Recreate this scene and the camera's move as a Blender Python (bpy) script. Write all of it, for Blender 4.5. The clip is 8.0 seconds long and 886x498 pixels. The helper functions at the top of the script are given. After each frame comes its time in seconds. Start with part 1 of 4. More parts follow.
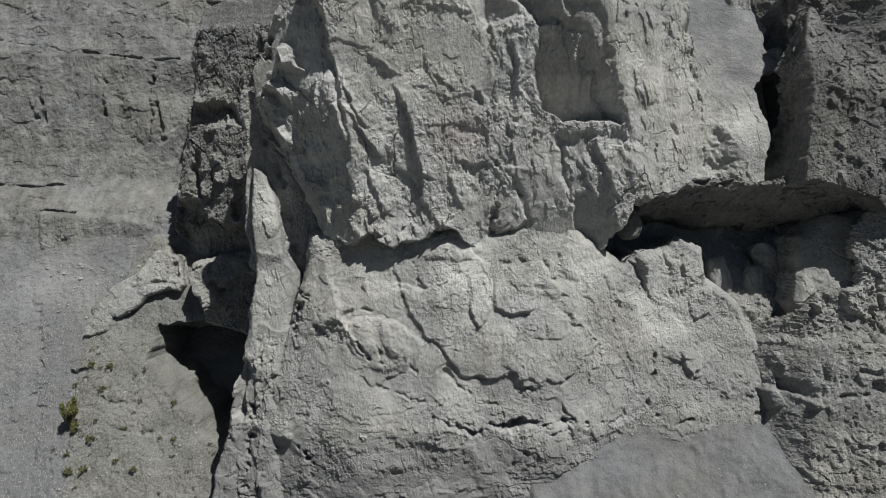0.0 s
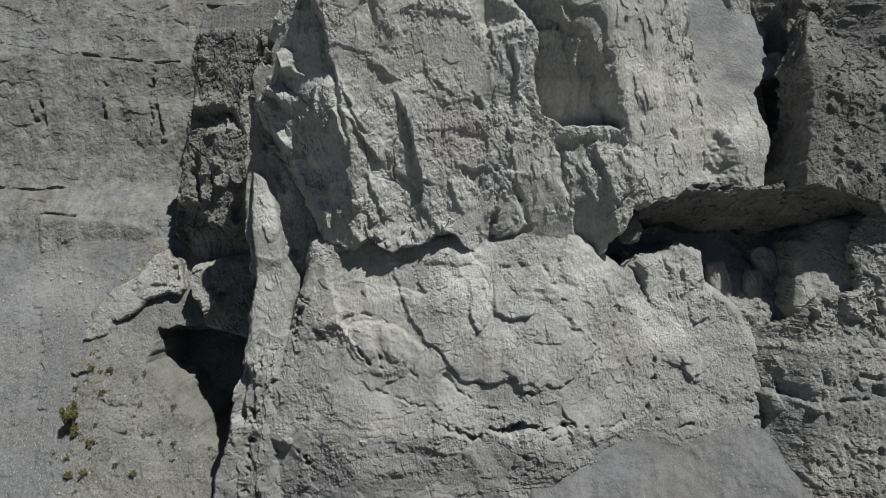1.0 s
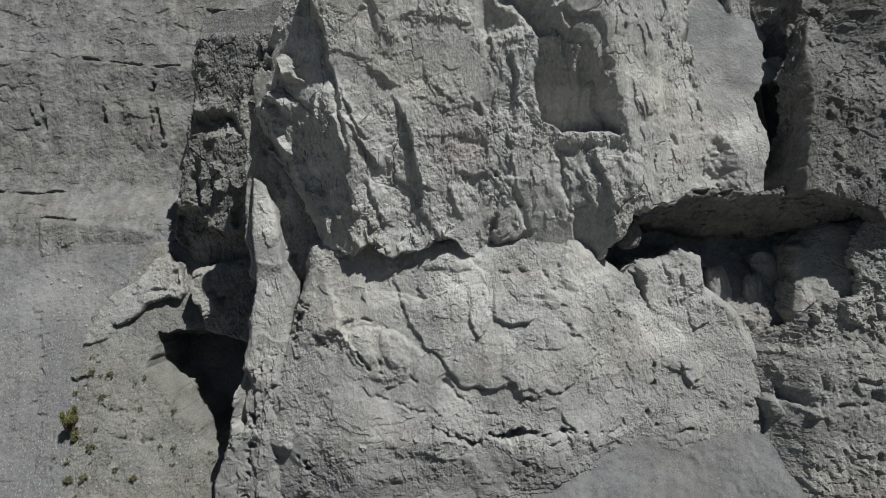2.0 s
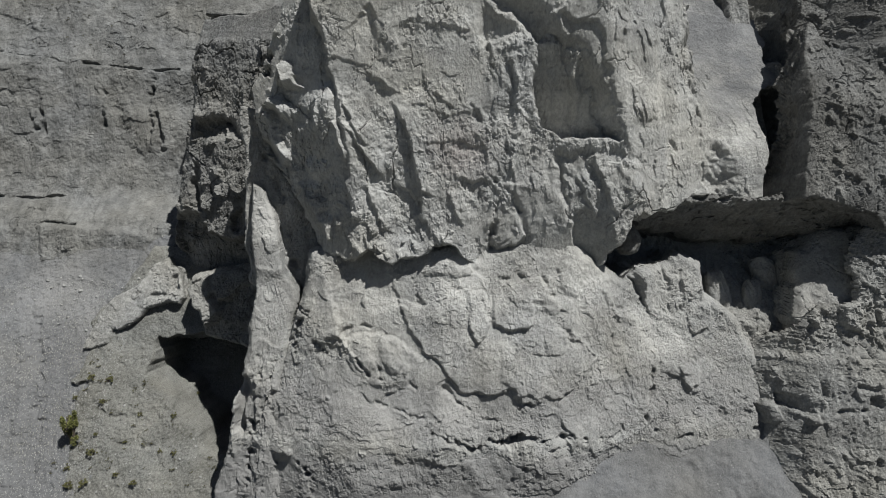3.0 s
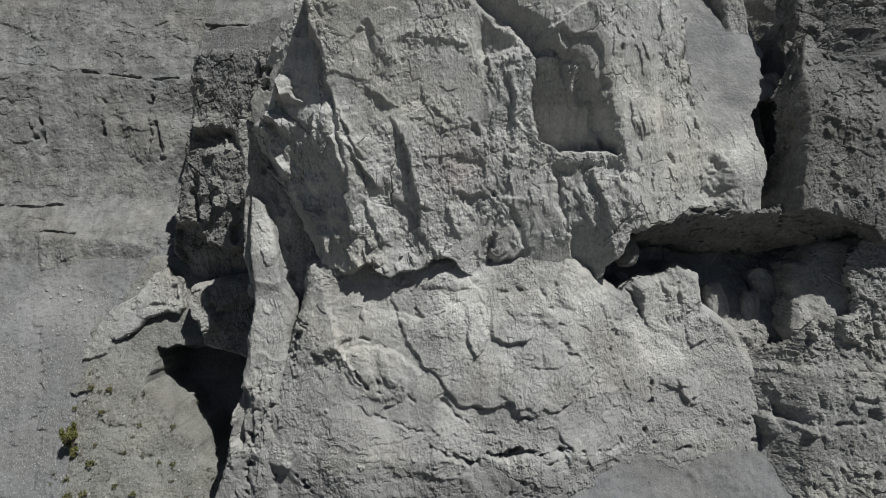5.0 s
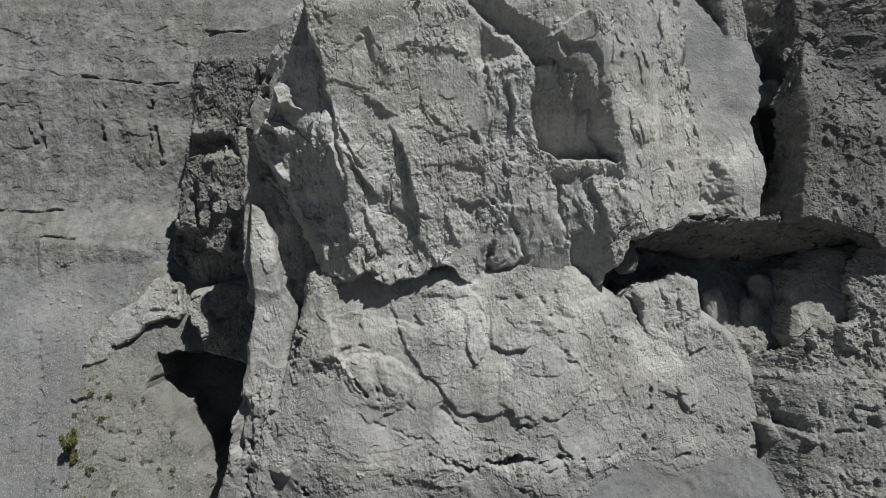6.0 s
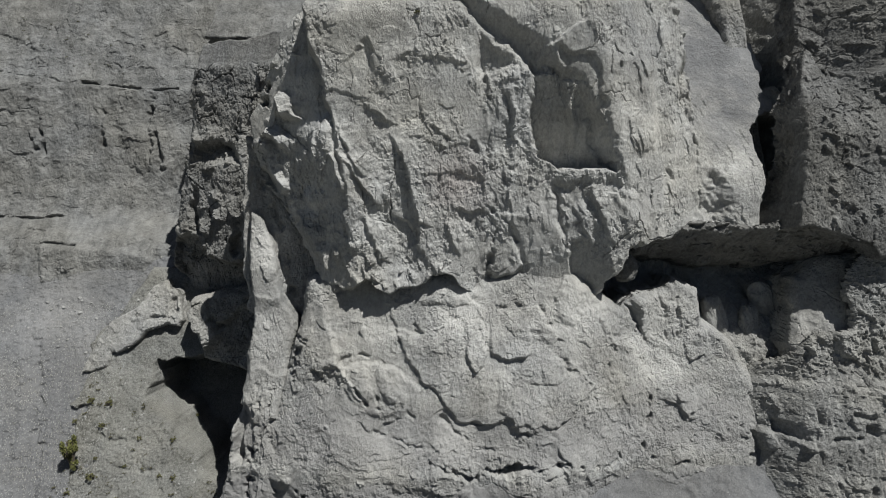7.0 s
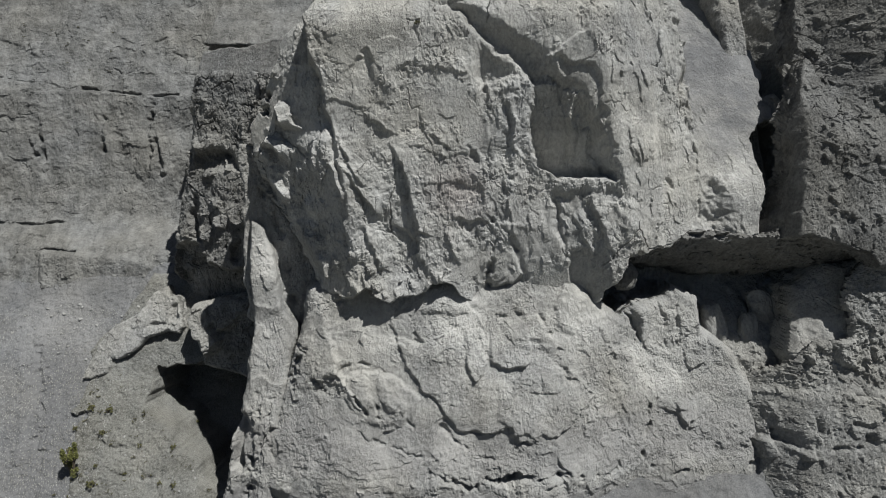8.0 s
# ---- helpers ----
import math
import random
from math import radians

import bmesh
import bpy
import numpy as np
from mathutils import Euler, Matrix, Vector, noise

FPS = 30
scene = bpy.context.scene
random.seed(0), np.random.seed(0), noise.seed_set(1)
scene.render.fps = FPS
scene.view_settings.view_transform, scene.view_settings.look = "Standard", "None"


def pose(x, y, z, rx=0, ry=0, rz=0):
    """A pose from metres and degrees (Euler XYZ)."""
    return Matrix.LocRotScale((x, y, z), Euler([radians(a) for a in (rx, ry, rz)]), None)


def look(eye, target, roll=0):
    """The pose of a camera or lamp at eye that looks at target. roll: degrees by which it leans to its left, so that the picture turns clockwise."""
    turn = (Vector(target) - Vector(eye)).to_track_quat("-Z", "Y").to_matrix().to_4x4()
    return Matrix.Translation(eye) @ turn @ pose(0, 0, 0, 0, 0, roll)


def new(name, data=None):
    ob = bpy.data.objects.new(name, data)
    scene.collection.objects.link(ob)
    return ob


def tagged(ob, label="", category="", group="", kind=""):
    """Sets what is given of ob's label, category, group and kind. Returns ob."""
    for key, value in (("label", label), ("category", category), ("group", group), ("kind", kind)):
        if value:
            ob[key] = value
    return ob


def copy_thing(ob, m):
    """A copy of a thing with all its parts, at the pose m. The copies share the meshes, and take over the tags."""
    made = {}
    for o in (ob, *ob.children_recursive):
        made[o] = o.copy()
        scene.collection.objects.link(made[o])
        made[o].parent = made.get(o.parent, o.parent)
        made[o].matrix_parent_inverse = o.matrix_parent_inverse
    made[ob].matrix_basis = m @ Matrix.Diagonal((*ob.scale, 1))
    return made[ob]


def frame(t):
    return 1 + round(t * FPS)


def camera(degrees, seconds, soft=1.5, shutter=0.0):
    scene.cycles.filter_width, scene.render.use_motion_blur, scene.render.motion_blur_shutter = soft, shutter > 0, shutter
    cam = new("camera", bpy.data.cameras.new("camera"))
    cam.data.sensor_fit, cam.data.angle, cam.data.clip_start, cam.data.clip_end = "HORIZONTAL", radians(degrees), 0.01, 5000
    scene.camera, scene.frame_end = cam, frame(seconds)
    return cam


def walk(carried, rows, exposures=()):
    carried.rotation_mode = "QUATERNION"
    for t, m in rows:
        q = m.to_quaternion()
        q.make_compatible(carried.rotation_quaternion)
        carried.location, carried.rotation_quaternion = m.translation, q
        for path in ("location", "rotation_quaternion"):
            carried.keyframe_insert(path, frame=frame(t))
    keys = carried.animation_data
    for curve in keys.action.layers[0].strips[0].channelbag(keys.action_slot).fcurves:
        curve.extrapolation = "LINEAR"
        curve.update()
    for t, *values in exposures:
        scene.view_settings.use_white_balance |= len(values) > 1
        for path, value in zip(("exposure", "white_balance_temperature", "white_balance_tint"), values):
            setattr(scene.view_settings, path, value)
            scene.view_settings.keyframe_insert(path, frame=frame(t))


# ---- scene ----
# ---- camera ----
cam = camera(72.0, 8.0, soft=1.0)
METRES, EYE, TILT, LEAN, TURN = 4.3, 38.0, -20.0, 0.0, 0.0
ROWS = [
    (0.0, 0.0, 0.0, 0.0, 0.0, 0.0, -0.0),
    (0.5, 0.0012, -0.0032, 0.0426, -0.0, -0.02, -0.0),
    (1.0, 0.0032, -0.0068, 0.0871, -0.0, -0.03, -0.0),
    (1.5, 0.0066, -0.011, 0.136, 0.01, -0.04, 0.0),
    (3.0, 0.0206, -0.0232, 0.2961, 0.02, -0.07, 0.01),
    (3.5, 0.0293, -0.0275, 0.3552, 0.02, -0.09, 0.02),
    (4.0, 0.0365, -0.0315, 0.4145, 0.02, -0.1, 0.03),
    (4.5, 0.0435, -0.0357, 0.4726, 0.03, -0.11, 0.04),
    (6.0, 0.0646, -0.0519, 0.6764, 0.05, -0.16, 0.05),
    (6.5, 0.0668, -0.0575, 0.7505, 0.06, -0.17, 0.06),
    (7.0, 0.0695, -0.064, 0.8307, 0.05, -0.19, 0.06),
    (7.5, 0.0707, -0.0701, 0.9115, 0.05, -0.2, 0.06),
    (8.0, 0.0709, -0.0762, 0.9936, 0.05, -0.22, 0.05),
]
walk(cam, [(t, pose(0, 0, EYE, TILT, LEAN, TURN) @ pose(METRES * x, METRES * y, METRES * z, 90 + pitch, roll, yaw)) for t, x, y, z, yaw, pitch, roll in ROWS])

# ---- light ----
# The cliff is laid out in a leaning frame: x right, d into the rock, u up the leaning face.
LEANING = pose(0, 0, EYE, TILT)
SUN = (LEANING.to_3x3() @ Vector((0.72, -1.0, 1.55))).normalized()
world = bpy.data.worlds.new("sky")
scene.world = world
world.use_nodes = True
sky = world.node_tree.nodes.new("ShaderNodeTexSky")
sky.sky_type, sky.sun_disc = "NISHITA", False
sky.sun_elevation, sky.sun_rotation = math.asin(SUN.z), math.atan2(SUN.x, SUN.y)
sky_out = world.node_tree.nodes["Background"]
sky_out.inputs["Strength"].default_value = 0.026
world.node_tree.links.new(sky.outputs[0], sky_out.inputs["Color"])
sun = new("sun", bpy.data.lights.new("sun", "SUN"))
sun.data.energy, sun.data.angle, sun.data.color = 5.0, radians(0.53), (0.98, 0.97, 0.935)
sun.matrix_world = look(Vector((0, 0, 200)) + SUN * 50, Vector((0, 0, 200)))
scene.view_settings.exposure = 0.2


# ---- materials ----
def rock_material(name, light, dark, grain=1.0, bump=0.5, streak=0.4, strata=0.3, stains_and_light=(), bands=()):
    """Dusty limestone: two tones in patches, fine grain, faint runs down the face and thin bedding bands."""
    mat = bpy.data.materials.new(name)
    mat.use_nodes = True
    nodes, links = mat.node_tree.nodes, mat.node_tree.links
    surface = nodes["Principled BSDF"]
    surface.inputs["Roughness"].default_value = 0.93
    surface.inputs["Diffuse Roughness"].default_value = 0.4
    surface.inputs["Specular IOR Level"].default_value = 0.2
    place = nodes.new("ShaderNodeTexCoord").outputs["Object"]

    def noisy(scale, detail, stretch=(1, 1, 1), rough=0.6):
        m = nodes.new("ShaderNodeMapping")
        m.inputs["Scale"].default_value = stretch
        links.new(place, m.inputs["Vector"])
        n = nodes.new("ShaderNodeTexNoise")
        n.inputs["Scale"].default_value, n.inputs["Detail"].default_value, n.inputs["Roughness"].default_value = scale, detail, rough
        links.new(m.outputs[0], n.inputs["Vector"])
        return n.outputs["Fac"]

    def math_node(op, a, b):
        n = nodes.new("ShaderNodeMath")
        n.operation = op
        for i, v in enumerate((a, b)):
            if isinstance(v, (int, float)):
                n.inputs[i].default_value = v
            else:
                links.new(v, n.inputs[i])
        return n.outputs[0]

    def spread(v, lo, hi):
        n = nodes.new("ShaderNodeMapRange")
        n.inputs["From Min"].default_value, n.inputs["From Max"].default_value = lo, hi
        links.new(v, n.inputs["Value"])
        return n.outputs[0]

    patches = spread(noisy(0.22, 5), 0.3, 0.7)
    fine = spread(noisy(5.0 * grain, 8, (1, 1, 0.6), rough=0.8), 0.37, 0.63)
    runs = spread(noisy(0.8, 5, (1.4, 1.0, 0.16)), 0.35, 0.7)
    beds = spread(noisy(1.0, 4, (0.06, 0.06, 1.3)), 0.35, 0.65)
    total = math_node("ADD", math_node("MULTIPLY", patches, 0.35), math_node("MULTIPLY", fine, 0.75))
    total = math_node("ADD", total, math_node("MULTIPLY", runs, streak))
    total = math_node("ADD", total, math_node("MULTIPLY", beds, strata))
    total = math_node("DIVIDE", total, 1.1 + streak + strata)
    ramp = nodes.new("ShaderNodeValToRGB")
    ramp.color_ramp.elements[0].position, ramp.color_ramp.elements[1].position = 0.25, 0.75
    ramp.color_ramp.elements[0].color, ramp.color_ramp.elements[1].color = (*dark, 1), (*light, 1)
    links.new(total, ramp.inputs["Fac"])
    # warm and cool dust over the grey
    tint = nodes.new("ShaderNodeMix")
    tint.data_type, tint.blend_type = "RGBA", "MULTIPLY"
    hue = nodes.new("ShaderNodeValToRGB")
    hue.color_ramp.elements[0].color, hue.color_ramp.elements[1].color = (0.96, 0.98, 1.0, 1), (1.0, 0.99, 0.95, 1)
    links.new(spread(noisy(0.13, 3), 0.35, 0.65), hue.inputs["Fac"])
    tint.inputs["Factor"].default_value = 1.0
    links.new(ramp.outputs["Color"], tint.inputs["A"])
    links.new(hue.outputs["Color"], tint.inputs["B"])
    colour = tint.outputs["Result"]
    for centre, radius, hue_here, most in stains_and_light:
        # a tone round one place, ragged edge: dust, iron, or light put into the colour
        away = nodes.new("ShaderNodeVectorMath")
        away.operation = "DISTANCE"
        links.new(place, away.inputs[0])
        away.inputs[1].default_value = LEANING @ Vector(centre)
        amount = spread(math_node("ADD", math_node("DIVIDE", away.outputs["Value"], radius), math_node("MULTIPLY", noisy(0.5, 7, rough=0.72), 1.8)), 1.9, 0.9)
        stain_light_mix = nodes.new("ShaderNodeMix")
        stain_light_mix.data_type, stain_light_mix.blend_type = "RGBA", "MIX"
        links.new(math_node("MULTIPLY", amount, most), stain_light_mix.inputs["Factor"])
        links.new(colour, stain_light_mix.inputs["A"])
        stain_light_mix.inputs["B"].default_value = (*hue_here, 1)
        colour = stain_light_mix.outputs["Result"]
    if bands:
        # beds of another tone, one above the other, with uneven borders
        up = nodes.new("ShaderNodeVectorMath")
        up.operation = "DOT_PRODUCT"
        links.new(place, up.inputs[0])
        up.inputs[1].default_value = LEANING.to_3x3() @ Vector((0, 0, 1))
        level = math_node("ADD", math_node("SUBTRACT", up.outputs["Value"], (LEANING.to_3x3() @ Vector((0, 0, 1))).z * EYE), math_node("MULTIPLY", math_node("SUBTRACT", noisy(0.35, 8, rough=0.68), 0.5), 3.0))
    for low, high, hue_here, most in bands:
        amount = math_node("MULTIPLY", spread(level, low - 0.4, low + 0.4), spread(level, high + 0.4, high - 0.4))
        bed = nodes.new("ShaderNodeMix")
        bed.data_type, bed.blend_type = "RGBA", "MIX"
        links.new(math_node("MULTIPLY", amount, most), bed.inputs["Factor"])
        links.new(colour, bed.inputs["A"])
        bed.inputs["B"].default_value = (*hue_here, 1)
        colour = bed.outputs["Result"]
    links.new(colour, surface.inputs["Base Color"])
    relief = nodes.new("ShaderNodeBump")
    relief.inputs["Strength"].default_value, relief.inputs["Distance"].default_value = bump, 0.5
    height = math_node("MULTIPLY", noisy(3.0 * grain, 9, (1, 1, 0.7), rough=0.74), math_node("ADD", spread(noisy(0.35, 4), 0.35, 0.65), 0.35))
    links.new(height, relief.inputs["Height"])
    links.new(relief.outputs["Normal"], surface.inputs["Normal"])
    return mat


# Four pale spots paint extra light onto the front; the rust and grey slab are real.
LIMESTONE = rock_material("limestone", (0.54, 0.535, 0.515), (0.31, 0.307, 0.297), bump=0.85,
    stains_and_light=(((1.0, 44.6, 3.0), 4.5, (0.52, 0.515, 0.495), 0.6), ((6.5, 44.6, 4.5), 3.0, (0.53, 0.525, 0.505), 0.7), ((1.2, 44.0, 8.2), 3.2, (0.40, 0.355, 0.335), 0.55), ((7.6, 44.5, 8.0), 1.8, (0.52, 0.515, 0.495), 0.7), ((16.0, 45.5, 7.5), 2.5, (0.52, 0.515, 0.495), 0.5), ((25.5, 53.0, 16.5), 9.5, (0.165, 0.169, 0.175), 1.0), ((24.5, 56.5, 22.5), 10.0, (0.175, 0.179, 0.185), 1.0)))
# The crest spots are pale dust, made paler still to stand in for sunlight.
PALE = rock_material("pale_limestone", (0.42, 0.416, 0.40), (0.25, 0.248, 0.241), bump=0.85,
    stains_and_light=(((10.0, 45.3, -1.5), 4.0, (0.57, 0.565, 0.54), 0.9), ((18.0, 48.0, -4.0), 4.5, (0.55, 0.545, 0.52), 0.8), ((-4.5, 45.3, -3.0), 3.5, (0.53, 0.525, 0.50), 0.7), ((2.0, 45.5, -1.0), 4.0, (0.56, 0.555, 0.53), 0.85), ((-13.5, 47, 4.0), 2.6, (0.53, 0.525, 0.505), 0.8), ((-13.5, 47, -2.5), 2.2, (0.50, 0.495, 0.475), 0.6), ((-9.0, 44.5, -9.5), 3.0, (0.27, 0.27, 0.272), 0.5)),
    bands=((-19.5, -13.9, (0.215, 0.215, 0.213), 0.8), (-30.0, -22.0, (0.22, 0.22, 0.218), 0.7), (-12.4, -8.6, (0.29, 0.288, 0.282), 0.6)))
WEATHERED = rock_material("weathered_limestone", (0.41, 0.406, 0.388), (0.19, 0.188, 0.18), bump=0.85)
# The upper crag's tone; under the overhang its darkness also stands for shade.
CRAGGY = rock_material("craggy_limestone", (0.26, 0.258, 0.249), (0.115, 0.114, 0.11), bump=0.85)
SPIRE = rock_material("spire_limestone", (0.305, 0.302, 0.291), (0.13, 0.129, 0.125), bump=0.85)
BEDDED = rock_material("bedded_limestone", (0.265, 0.265, 0.258), (0.13, 0.13, 0.126), grain=0.9, bump=0.85, streak=0.9, strata=0.4)
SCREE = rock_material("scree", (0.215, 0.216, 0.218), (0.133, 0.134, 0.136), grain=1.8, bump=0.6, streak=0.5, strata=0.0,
    stains_and_light=(((-39, 60, -3.5), 5.0, (0.30, 0.30, 0.297), 0.7), ((-35, 59, -5.5), 3.0, (0.31, 0.31, 0.305), 0.7))
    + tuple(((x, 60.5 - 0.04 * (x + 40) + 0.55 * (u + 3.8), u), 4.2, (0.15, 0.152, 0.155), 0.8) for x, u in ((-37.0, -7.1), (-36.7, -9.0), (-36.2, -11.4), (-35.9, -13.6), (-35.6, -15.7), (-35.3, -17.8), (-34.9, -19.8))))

EARTH = rock_material("stony_earth", (0.27, 0.268, 0.25), (0.135, 0.134, 0.122), grain=1.4, bump=0.85, streak=0.1, strata=0.25)


# ---- relief ----
def scatter_value(ix, iz, seed):
    """A repeatable value from 0 to 1 for each whole-numbered place."""
    h = (ix.astype(np.int64) * 374761393 + iz.astype(np.int64) * 668265263 + seed * 2147483647) & 0xFFFFFFFF
    h = ((h ^ (h >> 13)) * 1274126177) & 0xFFFFFFFF
    h = ((h ^ (h >> 16)) * 2246822519) & 0xFFFFFFFF
    return ((h ^ (h >> 15)) & 0xFFFFFF) / 16777215.0


def soft_noise(x, z, seed):
    ix, iz = np.floor(x), np.floor(z)
    fx, fz = x - ix, z - iz
    fx, fz = fx * fx * fx * (fx * (fx * 6 - 15) + 10), fz * fz * fz * (fz * (fz * 6 - 15) + 10)
    a, b = scatter_value(ix, iz, seed), scatter_value(ix + 1, iz, seed)
    c, e = scatter_value(ix, iz + 1, seed), scatter_value(ix + 1, iz + 1, seed)
    return (a + (b - a) * fx) * (1 - fz) + (c + (e - c) * fx) * fz - 0.5


def fbm(x, z, size, octaves, seed, gain=0.5):
    total, amp, f = 0.0, 1.0, 1.0 / size
    for i in range(octaves):
        total = total + amp * soft_noise(x * f + 17.3 * i, z * f - 9.1 * i, seed + i)
        amp, f = amp * gain, f * 2.03
    return total


def nearest_cells(p, q, seed):
    """Scattered cells: for the nearest and the second nearest, how far its centre lies, its number, and the place within it."""
    ip, iq = np.floor(p), np.floor(q)
    one = [np.full(p.shape, 9.0), ip, iq, p * 0, q * 0]
    two = [np.full(p.shape, 9.0), ip, iq, p * 0, q * 0]
    for a in (-1, 0, 1):
        for b in (-1, 0, 1):
            i, j = ip + a, iq + b
            dx, dz = p - i - 0.1 - 0.8 * scatter_value(i, j, seed), q - j - 0.1 - 0.8 * scatter_value(i, j, seed + 1)
            this = (dx * dx + dz * dz, i, j, dx, dz)
            first, second = this[0] < one[0], this[0] < two[0]
            two = [np.where(first, o, np.where(second, t, w)) for o, t, w in zip(one, this, two)]
            one = [np.where(first, t, o) for o, t in zip(one, this)]
    one[0], two[0] = np.sqrt(one[0]), np.sqrt(two[0])
    return one, two


def facets(x, z, size, seed, tall=1.3, slant=1.6, jump=0.25):
    """Broken rock: cells of about that size, each a little plane with its own tilt; the larger ones meet in worn edges."""
    p, q = x / size, z / (size * tall)
    p = p + 0.35 * soft_noise(p * 1.7, q * 1.7, seed + 51)
    q = q + 0.35 * soft_noise(p * 1.7, q * 1.7, seed + 52)
    one, two = nearest_cells(p, q, seed)

    def plane_of(cell):
        _, i, j, ox, oz = cell
        return jump * (scatter_value(i, j, seed + 2) - 0.5) + slant * (ox * (scatter_value(i, j, seed + 3) - 0.5) + oz * (scatter_value(i, j, seed + 4) - 0.5))

    a = plane_of(one)
    if size < 0.5:
        return size * a
    share = 0.5 - 0.5 * ramp01(two[0] - one[0], 0.0, 0.45)
    return size * (a + (plane_of(two) - a) * share)


def ramp01(v, lo, hi):
    t = np.clip((v - lo) / (hi - lo), 0, 1)
    return t * t * (3 - 2 * t)


def smin(a, b, k):
    h = np.clip(0.5 + 0.5 * (b - a) / k, 0, 1)
    return b + (a - b) * h - k * h * (1 - h)


def smax(a, b, k):
    return -smin(-a, -b, k)


def line_distance(x, z, pts, closed=False):
    best = np.full(x.shape, 1e9)
    pairs = list(zip(pts, pts[1:])) + ([(pts[-1], pts[0])] if closed else [])
    for (x0, z0, *_), (x1, z1, *_) in pairs:
        dx, dz = x1 - x0, z1 - z0
        t = np.clip(((x - x0) * dx + (z - z0) * dz) / (dx * dx + dz * dz + 1e-9), 0, 1)
        best = np.minimum(best, np.hypot(x - x0 - t * dx, z - z0 - t * dz))
    return best


def inside(x, z, pts):
    """Distance to the outline, plus within it and minus without."""
    odd = np.zeros(x.shape, bool)
    for (x0, z0), (x1, z1) in zip(pts, pts[1:] + pts[:1]):
        cross = ((z0 > z) != (z1 > z)) & (x < (x1 - x0) * (z - z0) / (z1 - z0 + 1e-12) + x0)
        odd ^= cross
    return np.where(odd, 1.0, -1.0) * line_distance(x, z, pts, True)


class Relief:
    """The depth of a rock face over (x, u), shaped step by step."""

    def __init__(self, x, u, seed):
        self.x, self.u, self.seed = x, u, seed
        self.wx = x + 0.5 * fbm(x, u, 1.8, 4, seed + 70, 0.5) + 0.3 * facets(x, u, 0.8, seed + 71, 1.0) + 0.25 * facets(x, u, 0.3, seed + 72, 1.0)
        self.wu = u + 0.5 * fbm(x, u, 1.8, 4, seed + 80, 0.5) + 0.3 * facets(x, u, 0.8, seed + 81, 1.0) + 0.25 * facets(x, u, 0.3, seed + 82, 1.0)
        self.worn = 0.3 + 1.3 * ramp01(fbm(x, u, 3.0, 5, seed + 90, 0.65), -0.05, 0.2)
        self.d = np.zeros(x.shape)
        self.fine = np.zeros(x.shape)

    def plane(self, d, x0, u0, dx, du):
        return d + dx * (self.x - x0) + du * (self.u - u0)

    def block(self, amount, soft, *pts, lift=(0.0, 0.0)):
        """A block standing out (amount below zero) or sunk, with a worn edge; lift slants its face."""
        s = inside(self.wx, self.wu, list(pts))
        cx, cu = sum(p[0] for p in pts) / len(pts), sum(p[1] for p in pts) / len(pts)
        self.d = self.d + (amount + lift[0] * (self.x - cx) + lift[1] * (self.u - cu)) * ramp01(s, -soft, soft)

    def groove(self, depth, width, *pts, warp=1.0):
        """A crack along a line."""
        s = line_distance(self.x + warp * (self.wx - self.x), self.u + warp * (self.wu - self.u), list(pts))
        n = fbm(self.x, self.u, 0.9, 4, self.seed + 33, 0.7)
        wide = width * np.clip(0.7 + 2.2 * n, 0.12, 1.6)
        self.d = self.d + 0.5 * depth * np.clip(0.6 + 2.2 * n, 0.0, 1.4) * np.clip(1.2 - s / wide, 0, 1)

    def rib(self, height, width, *pts):
        s = line_distance(self.wx, self.wu, list(pts))
        self.d = self.d - height * np.clip(1 - s / (1.6 * width), 0, 1) ** 0.8

    def step(self, amount, reach, *pts, soft=0.05, crisp=False):
        """A broken edge: rock to the left of the line's run stands out by amount and dies away over reach; it tapers out at both ends."""
        xs, us = [p[0] for p in pts], [p[1] for p in pts]
        pad = reach + 0.6
        near = np.nonzero((self.x > min(xs) - pad) & (self.x < max(xs) + pad) & (self.u > min(us) - pad) & (self.u < max(us) + pad))[0]
        if not len(near):
            return
        x, u = self.wx[near], self.wu[near]
        best, side, run = np.full(len(near), 1e9), np.zeros(len(near)), np.zeros(len(near))
        lengths = [math.hypot(b[0] - a[0], b[1] - a[1]) for a, b in zip(pts, pts[1:])]
        total, done = sum(lengths), 0.0
        for (x0, u0), (x1, u1), n in zip(pts, pts[1:], lengths):
            dx, du = (x1 - x0) / n, (u1 - u0) / n
            t = np.clip((x - x0) * dx + (u - u0) * du, 0, n)
            ox, ou = x - x0 - t * dx, u - u0 - t * du
            s = np.hypot(ox, ou)
            closer = s < best
            best = np.where(closer, s, best)
            side = np.where(closer, dx * (u - u0) - du * (x - x0), side)
            run = np.where(closer, (done + t) / total, run)
            done += n
        taper = np.clip(5 * run, 0, 1) * np.clip(5 * (1 - run), 0, 1)
        target = self.fine if crisp else self.d
        target[near] -= amount * taper * np.clip(1 - best / reach, 0, 1) * ramp01(np.where(side > 0, best, -best), -soft, soft)

    def steps(self, count, box, amount, length, turn, spread, reach=1.0, seed=0):
        """Many short broken edges strewn over a box (x0, u0, x1, u1); turn: the way they run, in degrees from the right."""
        r = random.Random(self.seed + seed)
        for _ in range(count):
            x, u, a, n = r.uniform(box[0], box[2]), r.uniform(box[1], box[3]), radians(r.gauss(turn, spread)), length * r.uniform(0.4, 1.6)
            bend = r.gauss(0, 0.25)
            pts = [(x, u), (x + 0.5 * n * math.cos(a), u + 0.5 * n * math.sin(a)), (x + 0.5 * n * (math.cos(a) + math.cos(a + bend)), u + 0.5 * n * (math.sin(a) + math.sin(a + bend)))]
